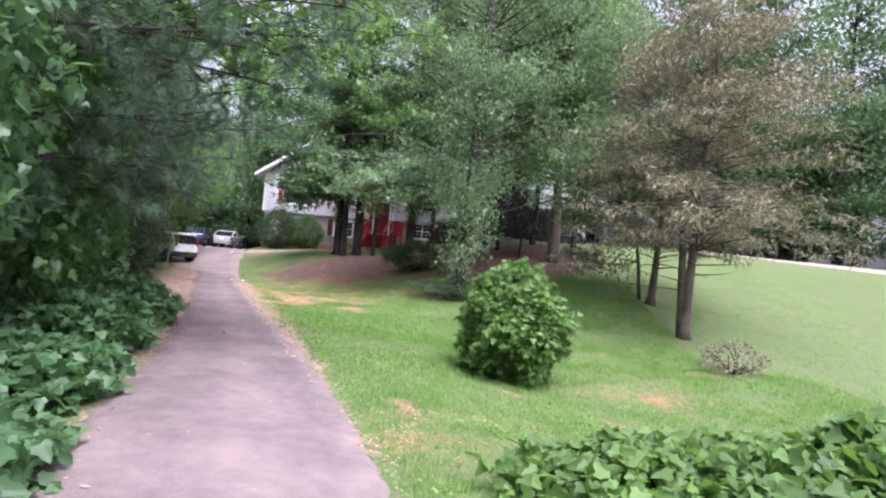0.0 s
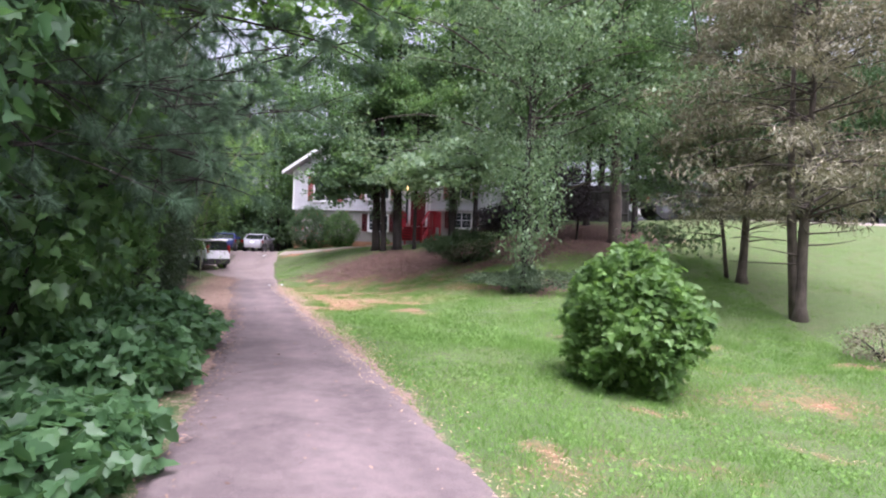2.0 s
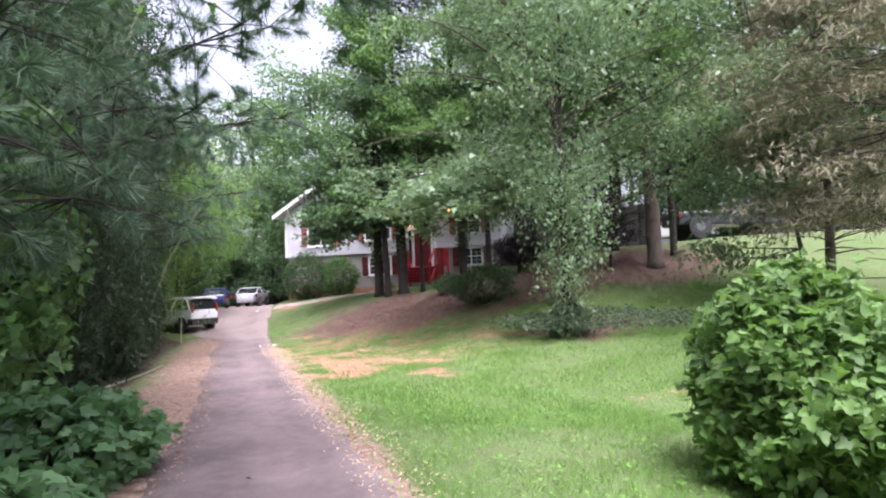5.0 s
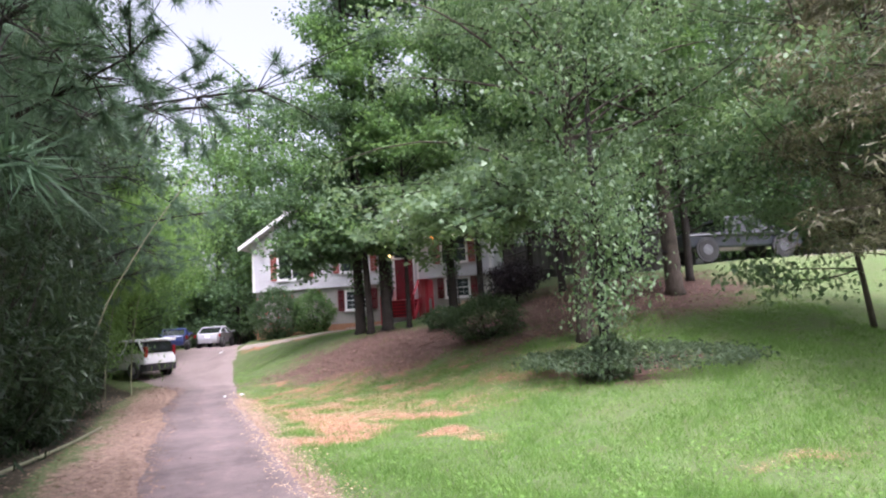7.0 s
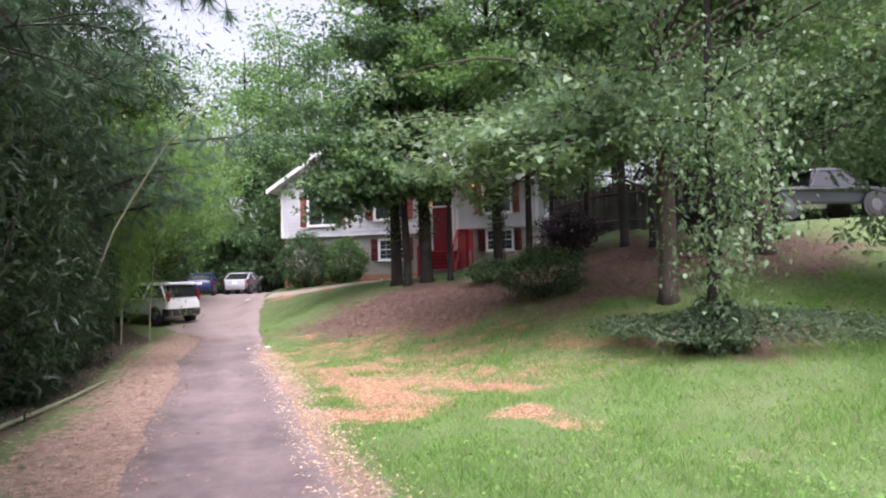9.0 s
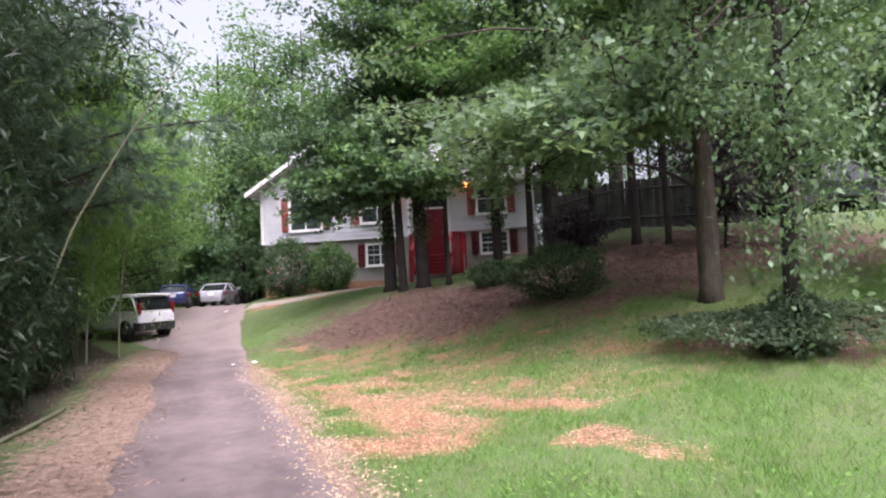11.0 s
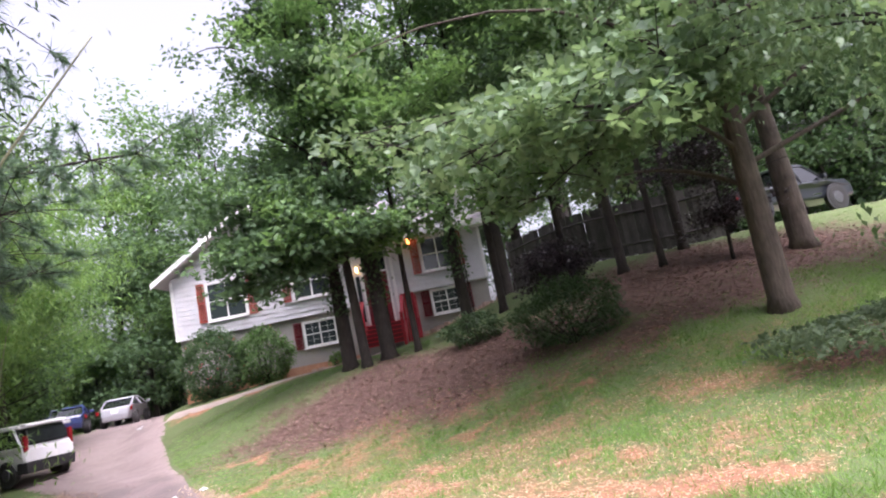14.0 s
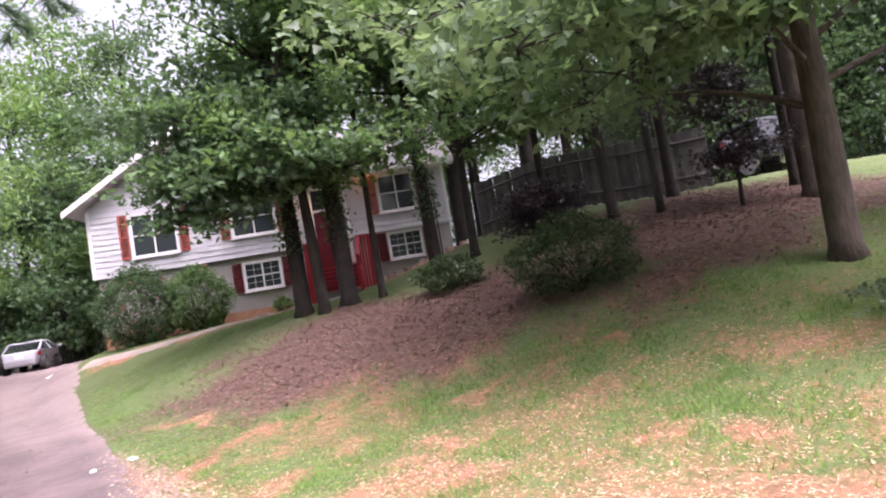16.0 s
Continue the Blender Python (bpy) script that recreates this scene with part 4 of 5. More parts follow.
def cedar(label, x, y, height, r, lo, reach, seed, density, twin=None):
    """A red cedar: bare trunk below, tiers of drooping feathery sprays."""
    rng = np.random.default_rng(seed)
    root = thing("cedar_tree", pose(x, y, hland(x, y)), label, "tree", "cedars on the lawn")
    g = Geo()
    k = 9
    pts = [(0.1 * math.sin(3 * u + seed), 0.08 * math.cos(2 * u), -0.15 + height * u) for u in np.linspace(0, 1, k)]
    g.tube([pts[0]] + [(pts[0][0], pts[0][1], 0.3)] + pts[1:], [r * 1.7, r * 1.05] + [r * (1 - 0.88 * u) for u in np.linspace(0.12, 1, k - 1)], 11)
    if twin:
        g.tube([(twin[0] * 0.4, twin[1], -0.1), (twin[0] * 0.7, twin[1], 1.2), (twin[0], twin[1], 3.0), (twin[0] * 1.1, twin[1], height * 0.85)], [r * 1.1, r * 0.8, r * 0.65, 0.03], 9)
    cs = []
    for i in range(density):
        u = rng.uniform() ** 0.9
        zb = lo + (height - lo) * u
        rr = reach * (0.35 + 0.65 * (1 - u) ** 0.6) * rng.uniform(0.55, 1.08) * (0.7 if u < 0.07 else 1)
        an = rng.uniform(0, 2 * np.pi)
        end = np.array((math.cos(an) * rr, math.sin(an) * rr, zb + rr * rng.uniform(-0.22, 0.28)))
        if np.sin(2.1 * an + seed) + np.sin(2.3 * zb + an) < -0.75:
            continue
        line = limb((0, 0, zb), end, rng, 0.1, 7)
        g.tube(line, np.linspace(0.03 * (1.3 - u), 0.005, 7), 4, False)
        for q, s in zip(line[3:], np.linspace(0.45, 1, 4)):
            m = int(80 * s)
            side = rng.normal(size=(m, 3)) * (0.16, 0.16, 0.045) * (0.5 + s)
            cs.append(q + side - (0, 0, 0.1) * np.abs(rng.normal(size=(m, 1))))
    for i in range(14):
        zb, an = rng.uniform(1.2, lo + 1.2), rng.uniform(0, 2 * np.pi)
        rr = rng.uniform(0.7, 1.9)
        g.tube(limb((0, 0, zb), (math.cos(an) * rr, math.sin(an) * rr, zb + rng.uniform(-0.3, 0.4)), rng), np.linspace(0.022, 0.004, 6), 4, False)
    part("trunk", g, CEDAR_BARK, root, smooth=True)
    v, q = leaf_quads(rng, np.concatenate(cs), 0.2, droop=0.55, aspect=0.13)
    part("crown", fast_mesh("crown", v, q, LEAF_CEDAR), LEAF_CEDAR, root, "brownish-green feathery sprays")
    return root


cedar("tall red cedar with brownish-green feathery crown and twin trunk", 6.4, 17.2, 8.8, 0.14, 2.3, 4.4, 11, 210, (-0.35, 0.15))
cedar("red cedar with bare dead lower limbs", 6.3, 20.9, 8.2, 0.13, 2.0, 3.4, 12, 150)

# pale drooping shade tree over the ivy heap
tree("shade_tree", "large shade tree with pale drooping leafy branches", -0.05, 22.4, 15, 0.18, (2.4, 5.2, 4.6), 420, 105, 0.135, LEAF_PALE, 13, bark=CEDAR_BARK, droop=1.1, clump_r=0.27, flat=0.7)
tree("shade_tree", "leaning tree hung with trailing leafy vines", -0.2, 19.2, 9, 0.1, (1.0, 1.2, 1.2), 170, 75, 0.09, LEAF_PALE, 14, droop=1.3, clump_r=0.3, flat=1.2, lean=(0.03, -0.02))
tree("shade_tree", "dark trunk standing in the lawn shade", 3.3, 26.4, 14, 0.24, (4.4, 4.0, 3.6), 260, 90, 0.17, LEAF, 15, limbs=18, bark=CEDAR_BARK)
shrub("ivy_heap", "trailing heap of dull green ivy under the shade tree", 0.5, 19.9, 2.5, 1.5, 0.3, 9000, 0.075, LEAF_IVY, 17, category="ivy", sink=0.45)
shrub("ivy_heap", "ivy climbing the foot of the trailing tree", -0.15, 19.2, 0.55, 0.5, 0.5, 2600, 0.08, LEAF_IVY, 18, category="ivy", sink=0.2, droop=1.2)

tree("shade_tree", "slim lawn tree with low drooping leafy boughs", 6.0, 21.5, 11, 0.06, (1.6, 2.9, 2.5), 260, 80, 0.13, LEAF_PALE, 16, bark=CEDAR_BARK, droop=0.9, clump_r=0.32, flat=0.6, lean=(-0.2, -0.15), flare=1.1)

# trees before the house, ivy on their dark trunks
for i, (x, y, r, hgt, ln) in enumerate(((-7.4, 30.7, 0.19, 17, (-0.015, 0)), (-6.9, 30.25, 0.13, 15, (-0.03, 0)), (-6.25, 30.5, 0.2, 18, (-0.02, 0)), (-5.4, 30.6, 0.09, 10, (-0.01, 0)), (-3.75, 31.8, 0.17, 17, (-0.03, 0)), (-2.65, 31.8, 0.12, 15, (-0.01, 0)))):
    tree("oak_tree", "dark ivy-clad tree before the house", x, y, hgt, r, (4.9, 2.7, 2.6), 160, 110, 0.16, LEAF if i % 2 else LEAF_DARK, 20 + i, group="trees before the house", limbs=16, lean=ln, flat=0.4, clump_r=0.36)
for i, (x, y) in enumerate(((-7.4, 30.7), (-6.25, 30.5), (-3.75, 31.8))):
    rng = np.random.default_rng(60 + i)
    root = thing("trunk_ivy", pose(x, y, hland(x, y)), "dark ivy climbing a tree trunk", "ivy", "ivy on the trunks")
    n = 1300
    z = rng.uniform(1.5, 6.5, n)
    an = rng.uniform(0, 2 * np.pi, n)
    rr = 0.19 + np.abs(rng.normal(size=n)) * 0.1
    c = np.stack([np.cos(an) * rr - 0.02 * z, np.sin(an) * rr, z], 1)
    v, q = leaf_quads(rng, c, 0.1, droop=0.8, aspect=0.7)
    part("foliage", fast_mesh("foliage", v, q, LEAF_DARK), LEAF_DARK, root)
    g = Geo()
    g.tube([(0.2, 0.05, -0.1), (0.17, -0.08, 2), (0.0, 0.17, 4), (-0.15, 0.1, 6)], [0.02, 0.018, 0.014, 0.008], 5)
    part("stem", g, BARK, root)


def bough(label, x, y, z, ends, leaf, material, seed, per=60):
    """A leafy bough that reaches out level from a trunk at x, y, z, in tiers of leaves."""
    rng = np.random.default_rng(seed)
    root = thing("leafy_bough", pose(x, y, z), label, "branch")
    g, cs = Geo(), []
    for e in ends:
        line = limb((0, 0, 0), e, rng, 0.08, 8)
        g.tube(line, np.linspace(0.045, 0.008, 8), 5, False)
        for q in line[2:]:
            for _ in range(3):
                tip = q + rng.normal(size=3) * (0.55, 0.5, 0.16)
                g.tube([q, (q + tip) / 2 + (0, 0, 0.04), tip], [0.012, 0.008, 0.004], 4, False)
                cs.append(tip + rng.normal(size=(per // 3, 3)) * (0.28, 0.28, 0.1))
    part("limb", g, BARK, root)
    v, q = leaf_lobed(rng, np.concatenate(cs), leaf, 0.3)
    part("foliage", fast_mesh("foliage", v, q, material), material, root)
    return root


bough("low maple-like bough spread before the house", -6.9, 30.3, 4.4, [(-2.6, -0.8, 0.5), (-1.6, -1.4, 0.4), (1.0, -1.4, 0.6), (2.4, -1.0, 0.7), (-0.3, -1.6, 0.8), (3.6, -0.2, 0.9), (-3.4, 0.4, 0.9)], 0.15, LEAF, 71)
bough("pale bough reaching from the tall trunk", -0.05, 22.4, 4.4, [(-2.6, -1.2, -0.3), (-1.8, -1.8, 0.1), (-3.4, 0.2, 0.5), (-0.6, -2.0, 0.4), (-4.2, -0.8, -0.6), (-2.8, -2.2, -0.8), (-4.8, -0.4, -0.5), (-5.2, 0.5, 0.3), (-4.0, -1.6, -0.2), (-3.4, -0.6, -1.2), (-4.6, 2.6, 0.6), (-5.6, 2.0, 1.2), (-3.6, 3.4, 1.4)], 0.13, LEAF_PALE, 72, 105)
bough("leafy bough between house and fence", -2.65, 31.8, 5.2, [(1.8, -2.2, 0.2), (2.6, -1.0, 0.6), (0.6, -2.8, 0.7), (3.2, -2.6, 0.5)], 0.15, LEAF, 73)

bough("dark leafy branches hiding the gable", -7.4, 30.7, 5.2, [(-2.2, -0.3, 1.2), (-2.8, 0.2, 0.2), (-1.6, -0.6, 2.2), (-2.4, -0.8, -0.4), (-3.3, 0.2, 1.6), (-1.2, -1.0, 1.4), (-2.0, 0.6, 2.8), (-1.9, -0.9, -1.5), (0.3, -1.3, -1.0), (1.6, -1.0, -0.2), (-1.5, -1.2, -0.8), (-2.6, -0.4, -1.1), (0.8, -1.2, -0.5), (-0.6, -1.0, 0.4)], 0.14, LEAF_DARK, 74, 150)

bough("leafy boughs arching over the driveway from the vine wall", -5.0, 8.0, 4.1, [(2.2, 1.2, 0.7), (2.6, 2.6, 0.9), (1.6, 3.2, 1.0), (3.2, 0.4, 1.2), (3.0, 1.8, 1.7), (3.8, 3.2, 1.6), (2.4, 4.2, 1.5), (4.0, 1.4, 2.3)], 0.11, LEAF_KUDZU, 75, 66)

# shrubs before the house
# these two shrubs have the tree canopy's shade in their leaf colour
shrub("spreading_shrub", "broad shrub among fallen leaves, coloured dark for canopy shade", -2.45, 25.5, 1.2, 0.9, 0.75, 6500, 0.09, LEAF_CANOPY_SHADED, 31, stems=18, sink=0.15, aspect=0.35)
shrub("spreading_shrub", "small shrub under the trees, coloured dark for their shade", -4.0, 29.0, 0.8, 0.6, 0.42, 2000, 0.09, LEAF_CANOPY_SHADED, 32)
shrub("rose_shrub", "tall flowering shrub with pink blossom at the house corner", -12.9, 36.6, 1.25, 0.8, 1.32, 9500, 0.1, LEAF_DARK, 33, stems=18, extra=(PETAL, 46, 0.06))
shrub("rose_shrub", "leafy green shrub by the house wall", -11.0, 36.5, 1.05, 0.7, 1.1, 7000, 0.1, LEAF, 34, stems=16, extra=(PETAL, 12, 0.05))
shrub("wall_plant", "small light green plant at the wall foot", -8.4, 36.7, 0.35, 0.3, 0.3, 500, 0.1, LEAF_KUDZU, 35)
for i, (x, y, s) in enumerate(((-1.3, 29.4, 0.75), (1.9, 26.7, 1.6))):
    tree("plum_tree", "small dark purple-leaved tree", x, y, 1.7 * s + 0.3, 0.05, (0.55 * s, 0.95 * s, 0.9 * s), 90, 95, 0.09, LEAF_PURPLE, 36 + i, limbs=12, clump_r=0.22, flare=1.1)


for i, (x, y, r, hgt) in enumerate(((0.3, 29.3, 0.13, 15), (0.95, 28.2, 0.09, 13), (-0.6, 31.2, 0.11, 14), (2.6, 30.3, 0.14, 16), (4.3, 28.0, 0.12, 14))):
    tree("woodland_tree", "slim tree on the shaded leaf-covered slope", x, y, hgt, r, (5.0, 2.9, 2.8), 150, 100, 0.18, LEAF if i % 2 else LEAF_DARK, 110 + i, group="trees on the slope")


# ---- left side: vines, ground cover, bamboo, pines ----
def vine_mass(label, x, y, rx, ry, rz, n, leaf, material, seed, lobed=True):
    return shrub("vine_thicket", label, x, y, rx, ry, rz, n, leaf, material, seed, stems=10, lobed=lobed, category="vines", droop=0.9)


def edge_x(y, off):
    return float(drive_x(y) - drive_half(y)) - off


for i, (y, off, rx, ry, rz, n) in enumerate(((1.2, 2.7, 1.5, 1.5, 3.6, 8000), (4.2, 2.3, 1.4, 1.7, 3.2, 9000), (7.4, 2.3, 1.35, 1.7, 2.9, 9000), (10.6, 2.6, 1.3, 1.7, 2.6, 7000))):
    vine_mass("dense green wall of climbing vines beside the driveway", edge_x(y, off), y, rx, ry, rz, n, 0.12, LEAF_WALL if i != 1 else LEAF_PATCH, 40 + i)
for i, (y, off, rx, ry, rz, n) in enumerate(((3.2, 0.9, 0.85, 1.4, 0.26, 2400), (5.6, 0.95, 0.85, 1.4, 0.34, 2400), (8.0, 0.95, 0.75, 1.3, 0.5, 2200), (10.2, 1.0, 0.85, 1.3, 0.55, 2300), (0.8, 0.9, 0.85, 1.4, 0.26, 2200))):
    shrub("ground_cover", "knee-high patch of broad green vine leaves", edge_x(y, off), y, rx, ry, rz, int(n * 1.4), 0.12, LEAF_PATCH, 50 + i, lobed=True, category="vines", sink=0.25)


# understorey shrubs whose leaf colour carries the shade
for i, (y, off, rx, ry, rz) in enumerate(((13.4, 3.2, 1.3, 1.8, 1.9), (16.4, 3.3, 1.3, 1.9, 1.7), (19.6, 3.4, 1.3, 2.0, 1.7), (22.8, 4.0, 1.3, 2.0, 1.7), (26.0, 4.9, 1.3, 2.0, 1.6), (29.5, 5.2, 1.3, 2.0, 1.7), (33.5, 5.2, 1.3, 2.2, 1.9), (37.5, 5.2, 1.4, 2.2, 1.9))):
    shrub("thicket_shrub", "leafy thicket at the edge of the woods, coloured dark for shade", edge_x(y, off), y, rx, ry, rz, 5200, 0.12, LEAF_SHADED, 120 + i, stems=14, category="bush")


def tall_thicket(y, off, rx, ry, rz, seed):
    return shrub("thicket_tree", "tall conifer mass shading the driveway, needles coloured dark for shade", edge_x(y, off), y, rx, ry, rz, 15000, 0.17, LEAF_SHADED, seed, stems=30, category="tree", droop=0.7, aspect=0.16)


# tall masses in the same shade-darkened leaf colour
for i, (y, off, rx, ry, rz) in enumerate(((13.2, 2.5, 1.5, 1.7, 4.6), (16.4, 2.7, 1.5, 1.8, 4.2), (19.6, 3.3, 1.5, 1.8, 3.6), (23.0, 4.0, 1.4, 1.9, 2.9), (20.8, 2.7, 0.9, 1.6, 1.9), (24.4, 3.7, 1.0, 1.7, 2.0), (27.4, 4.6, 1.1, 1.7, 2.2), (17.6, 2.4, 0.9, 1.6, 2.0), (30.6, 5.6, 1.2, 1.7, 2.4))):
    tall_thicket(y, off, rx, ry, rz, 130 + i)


# added shrubs, leaves coloured dark to stand for the shaded hollow under the bamboo
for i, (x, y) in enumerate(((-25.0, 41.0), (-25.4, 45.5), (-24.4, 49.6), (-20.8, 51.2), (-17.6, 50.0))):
    shrub("thicket_shrub", "leafy thicket behind the parked cars, coloured dark for the shaded hollow", x, y, 1.6, 1.5, 1.35, 5600, 0.13, LEAF_SHADED, 150 + i, stems=14, category="bush")
# tall trees closing the gaps, shade put into their leaf colour
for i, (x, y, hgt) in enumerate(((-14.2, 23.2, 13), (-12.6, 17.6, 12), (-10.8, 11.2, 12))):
    tree("thicket_tree", "tall tree standing in the thicket, leaves coloured dark for shade", x, y, hgt, 0.16, (3.2, 2.5, 2.6), 260, 70, 0.2, LEAF_SHADED, 160 + i, clump_r=0.5, aspect=0.3)


def culm(label, pts, r, seed):
    """One bamboo cane with its joints and a few twigs of leaves."""
    rng = np.random.default_rng(seed)
    p = np.array(pts, float)
    root = thing("bamboo_cane", pose(*p[0]), label, "bamboo", "bamboo canes")
    u = np.linspace(0, 1, len(p))
    t = np.linspace(0, 1, 22)
    line = np.stack([np.interp(t, u, np.convolve(np.pad(p[:, i], 1, "edge"), (0.15, 0.7, 0.15), "valid")) for i in range(3)], 1) - p[0]
    line[0] -= (0, 0, 0.1)
    g = Geo()
    g.tube(line, r * (1 - 0.6 * t), 8)
    part("cane", g, CANE, root, smooth=True)
    for k in range(1, 21, 2):
        j = Geo()
        j.tube([line[k] - (line[k + 1] - line[k]) * 0.04, line[k], line[k] + (line[k + 1] - line[k]) * 0.04], [r * 0.8, r * 1.25 * (1 - 0.6 * t[k]), r * 0.8], 8)
        part("joint", j, CANE, root)
    return root


zl = lambda x, y: hland(x, y)
culm("pale bamboo cane leaning over the driveway", [(-9.3, 14.3, zl(-9.3, 14.3)), (-8.8, 14.2, 1.6), (-8.0, 13.95, 3.5), (-7.1, 13.7, 5.6), (-6.0, 13.5, 7.6)], 0.036, 1)
culm("slim bamboo cane bowed towards the driveway", [(-10.8, 19.3, zl(-10.8, 19.3)), (-10.6, 19.3, 1.2), (-10.0, 19.3, 2.6), (-9.1, 19.3, 3.9), (-7.9, 19.2, 5.2)], 0.022, 2)
for i, (x, y, dx) in enumerate(((-10.2, 13.2, 0.2), (-10.6, 15.4, 0.4), (-11.2, 17.4, 0.3), (-9.6, 11.6, 0.2))):
    culm("upright bamboo cane in the shaded thicket", [(x, y, zl(x, y)), (x + dx * 0.2, y, 2), (x + dx * 0.6, y, 4), (x + dx, y, 6)], 0.035, 3 + i)
g = Geo()
g.tube([(x, y, zl(x, y) + 0.045) for x, y in ((-9.0, 15.2), (-9.3, 16.6), (-9.7, 18.0), (-10.2, 19.4))], [0.03, 0.03, 0.028, 0.024], 8)
fallen = tagged(part("fallen_cane", g, CANE), "fallen bamboo cane lying in the leaf litter", "bamboo")


def bamboo_clump(label, x, y, height, arch, stems, seed, material=LEAF_BAMBOO):
    """Arching canes with feathery narrow leaves that hang from their upper halves."""
    rng = np.random.default_rng(seed)
    root = thing("bamboo_clump", pose(x, y, hland(x, y)), label, "bamboo", "bamboo along the driveway")
    g, cs = Geo(), []
    for _ in range(stems):
        bx, by = rng.normal() * 0.7, rng.normal() * 0.9
        h = height * rng.uniform(0.65, 1.05)
        d = np.array(arch) * rng.uniform(0.4, 1.3) + rng.normal(size=2) * 0.5
        t = np.linspace(0, 1, 10)
        line = np.stack([bx + d[0] * t ** 2.4, by + d[1] * t ** 2.4, h * (1.12 * t - 0.24 * t ** 4) - 0.1], 1)
        g.tube(line, (0.026 if material is LEAF_BAMBOO else 0.014) * (1 - 0.85 * t), 5)
        for q, s in zip(line[2:], np.linspace(0.5, 1, 8)):
            for _ in range(4):
                c = q + rng.normal(size=3) * (0.45, 0.45, 0.3)
                cs.append(c + rng.normal(size=(46 if material is LEAF_BAMBOO else 26, 3)) * (0.28, 0.28, 0.22) - (0, 0, 0.15))
    # canes of the shade-darkened clumps take the dark bark colour too
    tagged(part("cane", g, CANE if material is LEAF_BAMBOO else BARK, root), kind="stuff")
    v, q = leaf_quads(rng, np.concatenate(cs), 0.17, droop=1.0, aspect=0.16)
    part("foliage", fast_mesh("foliage", v, q, material), material, root, "narrow hanging leaves")
    return root


# clumps 8 to 10 are the same bamboo with shade put into the colour
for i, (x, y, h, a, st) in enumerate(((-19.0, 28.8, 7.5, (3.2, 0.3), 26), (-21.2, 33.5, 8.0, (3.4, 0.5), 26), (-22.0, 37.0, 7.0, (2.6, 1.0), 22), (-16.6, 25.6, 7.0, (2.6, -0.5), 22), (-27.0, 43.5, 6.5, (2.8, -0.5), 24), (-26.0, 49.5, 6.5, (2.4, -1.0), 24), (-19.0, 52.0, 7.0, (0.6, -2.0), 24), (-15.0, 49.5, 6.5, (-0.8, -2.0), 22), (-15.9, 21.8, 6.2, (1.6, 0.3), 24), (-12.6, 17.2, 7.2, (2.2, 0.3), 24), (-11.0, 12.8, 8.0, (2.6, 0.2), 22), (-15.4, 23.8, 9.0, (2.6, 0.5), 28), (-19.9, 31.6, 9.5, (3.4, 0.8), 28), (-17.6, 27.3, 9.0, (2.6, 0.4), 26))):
    bamboo_clump("feathery green bamboo arching over the driveway" if i < 8 or i > 10 else "bamboo thicket beside the driveway, coloured dark for shade", x, y, h, a, st, 80 + i, LEAF_BAMBOO if i < 8 or i > 10 else LEAF_SHADED)


for i, (x, y, rx, rz) in enumerate(((-26.0, 52.0, 2.8, 3.2), (-21.6, 54.0, 2.8, 3.4), (-27.6, 46.0, 2.6, 3.0), (-17.0, 53.0, 2.4, 2.9), (-13.8, 46.8, 1.5, 1.9))):
    shrub("vine_thicket", "bright green heap of climbing vines behind the parked cars", x, y, rx, rx * 0.8, rz, 12000, 0.15, LEAF_BAMBOO, 170 + i, stems=14, aspect=0.6, category="vines", droop=0.8)


def pine(label, x, y, height, r, boughs, seed, bare=2):
    """A pine: bare trunk, boughs with tufts of long needles."""
    rng = np.random.default_rng(seed)
    root = thing("pine_tree", pose(x, y, hland(x, y)), label, "tree", "pines beside the driveway")
    g, cs, ds = Geo(), [], []
    g.tube([(0, 0, -0.15), (0, 0, 0.3), (0.05, 0.1, height * 0.5), (0.1, 0, height)], [r * 1.4, r, r * 0.7, 0.05], 10)
    for e in boughs:
        e = np.array(e, float)
        line = limb((0.03, 0.05, e[2] - 0.25 * math.hypot(e[0], e[1])), e, rng, 0.07, 9)
        g.tube(line, np.linspace(0.035, 0.01, 9), 6, False)
        for q in line[bare:]:
            for _ in range(9):
                tip = q + rng.normal(size=3) * (0.45, 0.45, 0.28)
                g.tube([q, (q + tip) / 2 + (0, 0, 0.03), tip], [0.008, 0.006, 0.004], 4, False)
                m = 110
                axis = (tip - q) / (np.linalg.norm(tip - q) + 1e-6)
                d = rng.normal(size=(m, 3)) + axis * 1.1
                d /= np.linalg.norm(d, axis=1)[:, None]
                ds.append(d)
                cs.append(tip - axis * rng.uniform(0, 0.16, (m, 1)))
    part("trunk", g, BARK, root, smooth=True)
    c, d = np.concatenate(cs), np.concatenate(ds)
    s = np.cross(d, rng.normal(size=c.shape))
    s /= np.linalg.norm(s, axis=1)[:, None]
    ln = rng.uniform(0.12, 0.2, (len(c), 1))
    v = np.stack([c + s * 0.0045, c + d * ln - (0, 0, 0.02), c - s * 0.0045], 1).reshape(-1, 3)
    part("needles", fast_mesh("needles", v, np.arange(len(v)).reshape(-1, 3), LEAF_PINE), LEAF_PINE, root, "tufts of long soft needles")
    return root


pine("pine tree with long-needled boughs over the driveway", -8.8, 12.6, 13, 0.15, [(3.4, -0.8, 4.0), (2.6, 0.6, 3.4), (3.6, -2.2, 4.8), (2.9, -1.6, 3.3), (4.4, 0.4, 5.4), (4.3, 1.0, 4.3), (3.9, -0.6, 4.0), (3.3, 1.8, 4.5), (4.9, -1.4, 4.6), (1.8, -2.8, 4.2), (4.2, -3.0, 6.2), (2.0, 1.6, 4.8)], 101)
